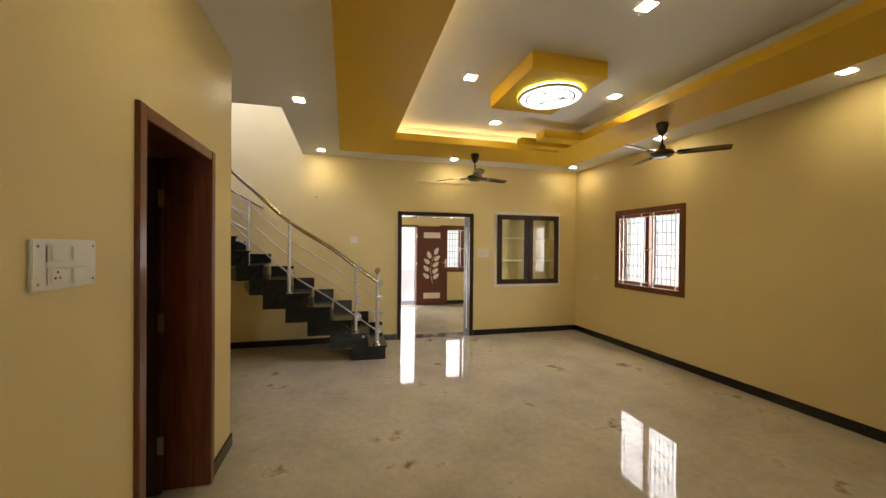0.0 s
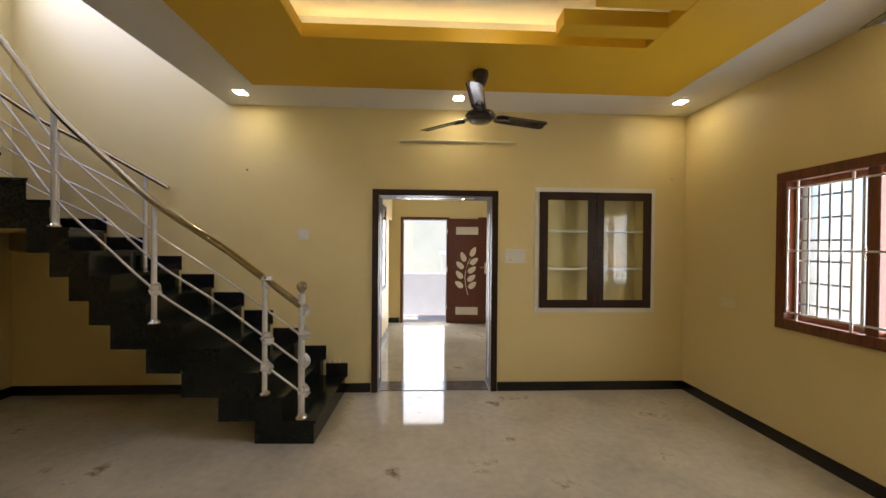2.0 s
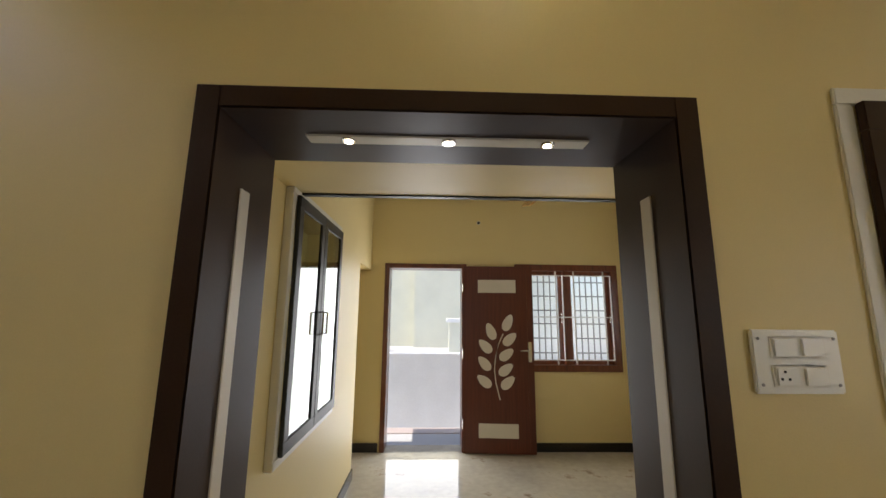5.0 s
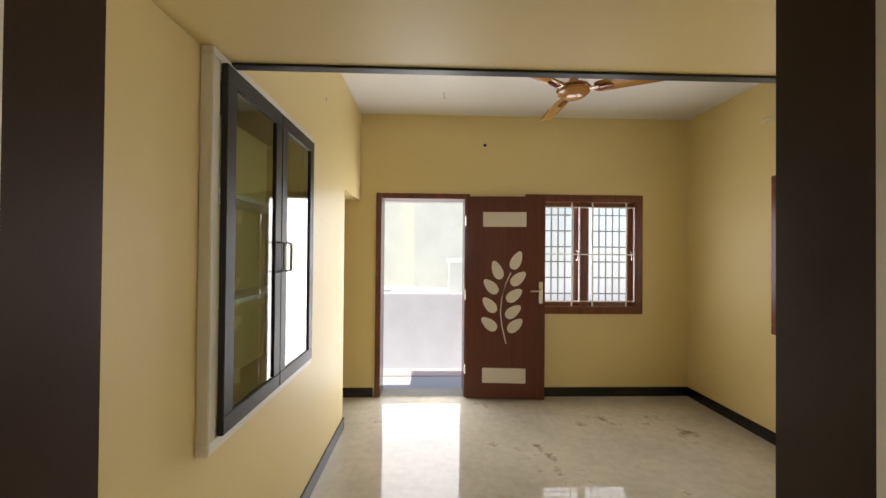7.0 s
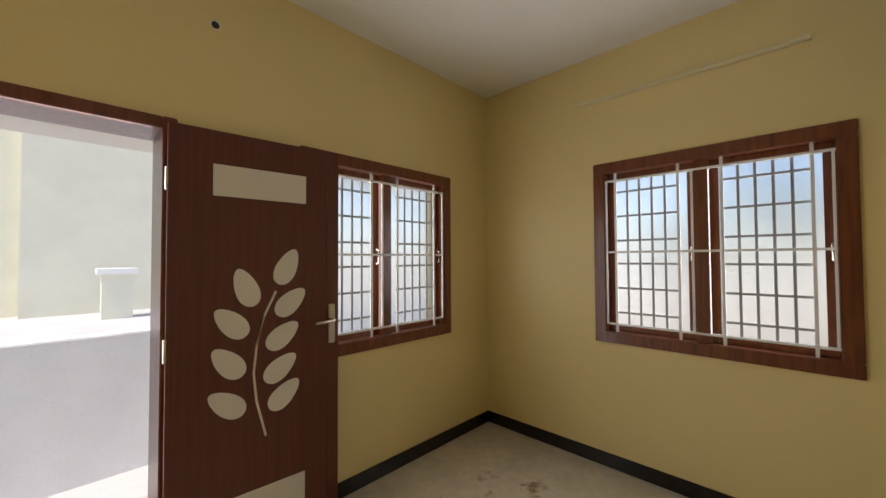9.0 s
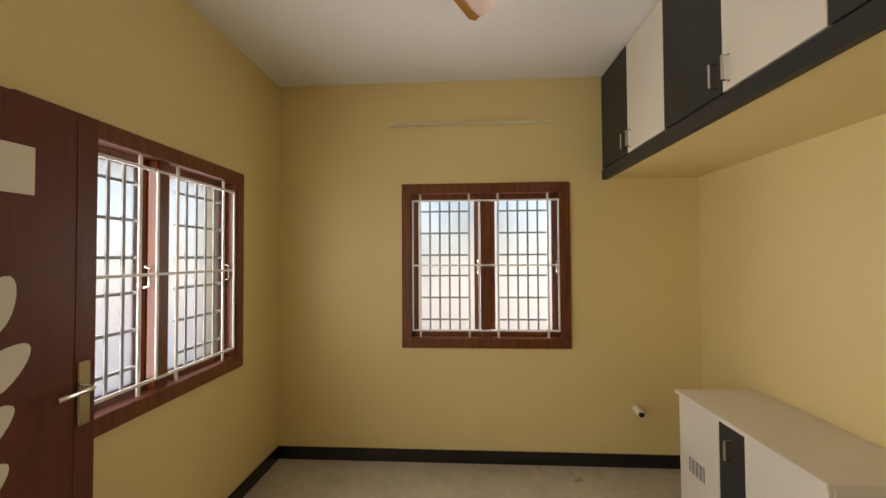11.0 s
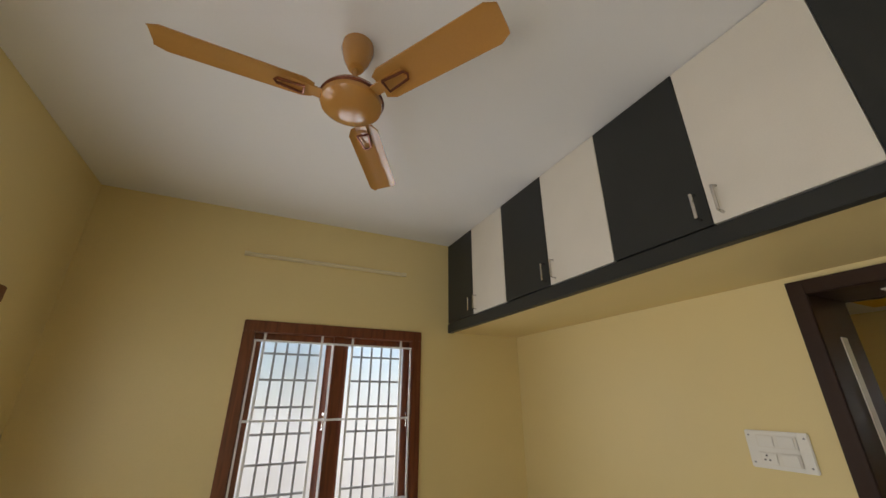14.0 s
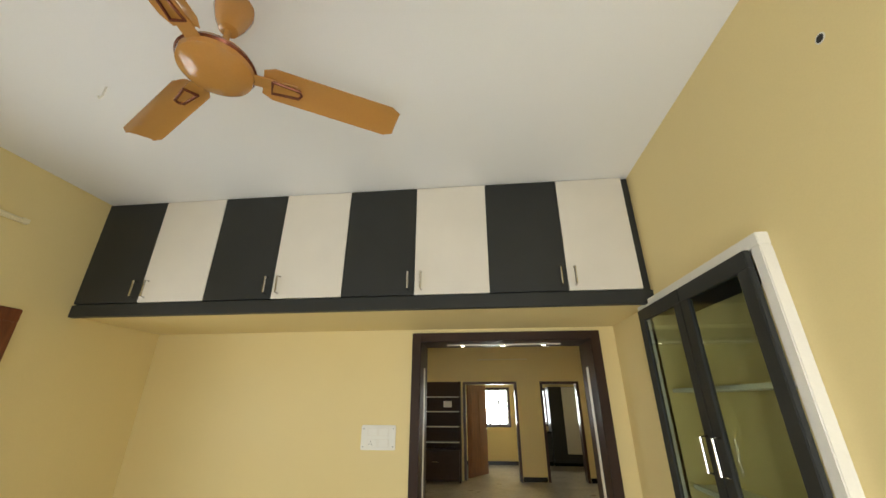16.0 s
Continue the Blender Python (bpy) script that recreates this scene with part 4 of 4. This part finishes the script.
def paned_window(name, m, w, h, cols, rows, label):
    t = thing(name, m, label, "window", "", "structure")
    f = 0.06
    for args in ((0, w, -0.02, 0.1, 0, f), (0, w, -0.02, 0.1, h - f, h), (0, f, -0.019, 0.1, f, h - f), (w - f, w, -0.019, 0.1, f, h - f)):
        part("frame_member", box(*args, 0.003), DARKWOOD, t)
    for k in range(1, cols):
        x = f + (w - 2 * f) * k / cols
        part("mullion", box(x - 0.018, x + 0.018, 0.0, 0.07, f, h - f, 0.002), DARKWOOD, t)
    for k in range(1, rows):
        z = f + (h - 2 * f) * k / rows
        part("glazing_bar", box(f, w - f, 0.01, 0.06, z - 0.014, z + 0.014, 0.002), DARKWOOD, t)
    for k in range(cols):
        for r in range(rows):
            x0, z0 = f + (w - 2 * f) * k / cols, f + (h - 2 * f) * r / rows
            part("pane", box(x0 + 0.012, x0 + (w - 2 * f) / cols - 0.012, 0.035, 0.039, z0 + 0.01, z0 + (h - 2 * f) / rows - 0.01), CLEAR, t).visible_shadow = False
    for k in range(7):
        x = f + (w - 2 * f) * (k + 0.5) / 7
        part("grille_bar", box(x - 0.005, x + 0.005, 0.085, 0.095, f, h - f), GRILLE, t)
    return t


paned_window("window_4", pose(1.22, -9.0, 0.96, 0, 0, 180), 0.94, 1.08, 3, 3, "dark framed bedroom window with small panes")
paned_window("window_5", pose(-0.28, -9.5, 0.96, 0, 0, 180), 0.59, 1.08, 2, 3, "dark framed kitchen window with small panes")
kc = thing("wardrobe", pose(-1.62, -9.45, 0), "tall grey wardrobe with a pale mirror door", "wardrobe")
part("carcass", box(0, 0.78, 0.0, 0.55, 0.08, 2.05, 0.003), CHARCOAL, kc)
part("plinth", box(0.01, 0.77, 0.02, 0.50, 0.0, 0.08), GRANITE, kc)
part("door", box(0.01, 0.40, 0.551, 0.57, 0.3, 2.04, 0.002), IVORY, kc, "ivory door")
part("door", box(0.41, 0.77, 0.551, 0.57, 0.1, 2.04, 0.002), CHARCOAL, kc, "charcoal door")
ct = thing("kitchen_counter", pose(-0.82, -9.45, 0), "low charcoal counter unit under the window", "counter")
part("carcass", box(0, 0.68, 0, 0.52, 0.1, 0.82, 0.003), CHARCOAL, ct)
part("worktop", box(-0.01, 0.69, 0, 0.55, 0.82, 0.86, 0.004), GRANITE, ct, "black granite worktop")
part("plinth", box(0.01, 0.67, 0.02, 0.48, 0, 0.1), GRANITE, ct)

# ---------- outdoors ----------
# unseen slab, added so no sun patch falls through the stair opening
solid("stair_sun_block", box(XS - 1.25, XS - 0.23, -2.3, 0.2, 5.32, 5.42), WHITE, "unseen white slab added to block sun at the stair opening", "hood")
bm = bmesh.new()
bmesh.ops.create_grid(bm, x_segments=2, y_segments=2, size=400)
for v in bm.verts:
    v.co.z = -0.62
solid("ground", bm, EARTH, "dry bare earth ground reaching the horizon", "ground")
solid("pavement", box(-8.0, 7.5, 6.0, 17.0, -0.60, -0.10), CONCRETE, "pale concrete forecourt beyond the parapet", "pavement")
solid("walkway", box(-8.0, 7.5, 3.73, 5.85, -0.60, -0.45), CONCRETE, "pale concrete walkway along the house", "pavement")
solid("step_outside", box(-0.6, 2.2, 3.73, 4.18, -0.45, -0.02, 0.006), CONCRETE, "grey cement entrance landing", "step")
solid("step_edge", box(-0.6, 2.2, 4.18, 4.42, -0.45, -0.012, 0.006), PINKSTONE, "pale pinkish tiled edge of the landing", "step")
solid("wall_parapet", box(-8.0, 7.5, 5.85, 6.0, -0.60, 0.80, 0.012), LIMEWASH, "low uneven white parapet wall facing the door", "wall")
solid("sunshade", box(-0.3, 3.3, 3.73, 4.25, 2.10, 2.18, 0.006), WHITE, "white concrete sunshade slab over the door", "sunshade")
solid("wall_compound", box(-8.0, 7.5, 17.0, 17.2, -0.6, 5.5), PLASTER, "tall pale cream plastered boundary wall", "wall")
solid("wall_pier", box(0.05, 3.6, 16.4, 17.0, -0.1, 5.5), PLASTER, "pale cream projecting wall pier", "wall")
for x in (-1.75, 1.9):
    gp = thing("gate_post", pose(x, 14.8, -0.10), "short cream plastered gate post with white cap", "post", "gate posts")
    part("shaft", box(-0.32, 0.32, -0.25, 0.25, 0.0, 1.18, 0.01), PLASTER, gp)
    part("cap", box(-0.42, 0.42, -0.33, 0.33, 1.18, 1.34, 0.015), WHITE, gp, "white cap")
# added sunlit reflector behind the frosted panes, which makes them brighter
solid("pane_backing_wall", box(15.0, 15.2, -14.0, 14.0, -0.62, 1.5), STAIRWHITE, "low white wall added outside to brighten the frosted panes", "wall")


def tree(x, y, h, seed):
    rnd = random.Random(seed)
    t = thing("tree", pose(x, y, -0.62), "sparse green tree beyond the boundary wall", "tree", "trees outside")
    bm = tube([(0, 0, 0), (0.06, 0.02, h * 0.25), (0.0, 0.08, h * 0.5)], 0.10, 10)
    tips = []
    for k in range(9):
        a = rnd.uniform(0, 6.28)
        z0 = h * rnd.uniform(0.28, 0.5)
        tip = Vector((math.cos(a) * h * rnd.uniform(0.15, 0.32), math.sin(a) * h * rnd.uniform(0.15, 0.32), h * rnd.uniform(0.55, 0.98)))
        tube([(0.03, 0.04, z0), Vector((0.03, 0.04, z0)).lerp(tip, 0.5) + Vector((0, 0, 0.1)), tip], 0.03, 6, bm)
        tips.append(tip)
    part("trunk", bm, BARK, t, "", True)
    bm = bmesh.new()
    for tip in tips:
        for k in range(110):
            c = tip + Vector((rnd.gauss(0, 0.34), rnd.gauss(0, 0.34), rnd.gauss(-0.1, 0.3)))
            u = Vector((rnd.gauss(0, 1), rnd.gauss(0, 1), rnd.gauss(0, 0.6))).normalized() * 0.075
            w = u.cross(Vector((rnd.gauss(0, 1), rnd.gauss(0, 1), rnd.gauss(0, 1)))).normalized() * 0.03
            bm.faces.new([bm.verts.new(p) for p in (c - u, c + w, c + u, c - w)])
    part("crown", bm, LEAFY, t)


for i, (x, y, h) in enumerate(((11.5, 1.2, 4.2), (12.5, 3.6, 3.6), (11.0, -2.6, 4.0), (1.4, -13.5, 4.2), (-1.2, -14.0, 4.0), (0.2, -12.8, 3.4))):
    tree(x, y, h, i)
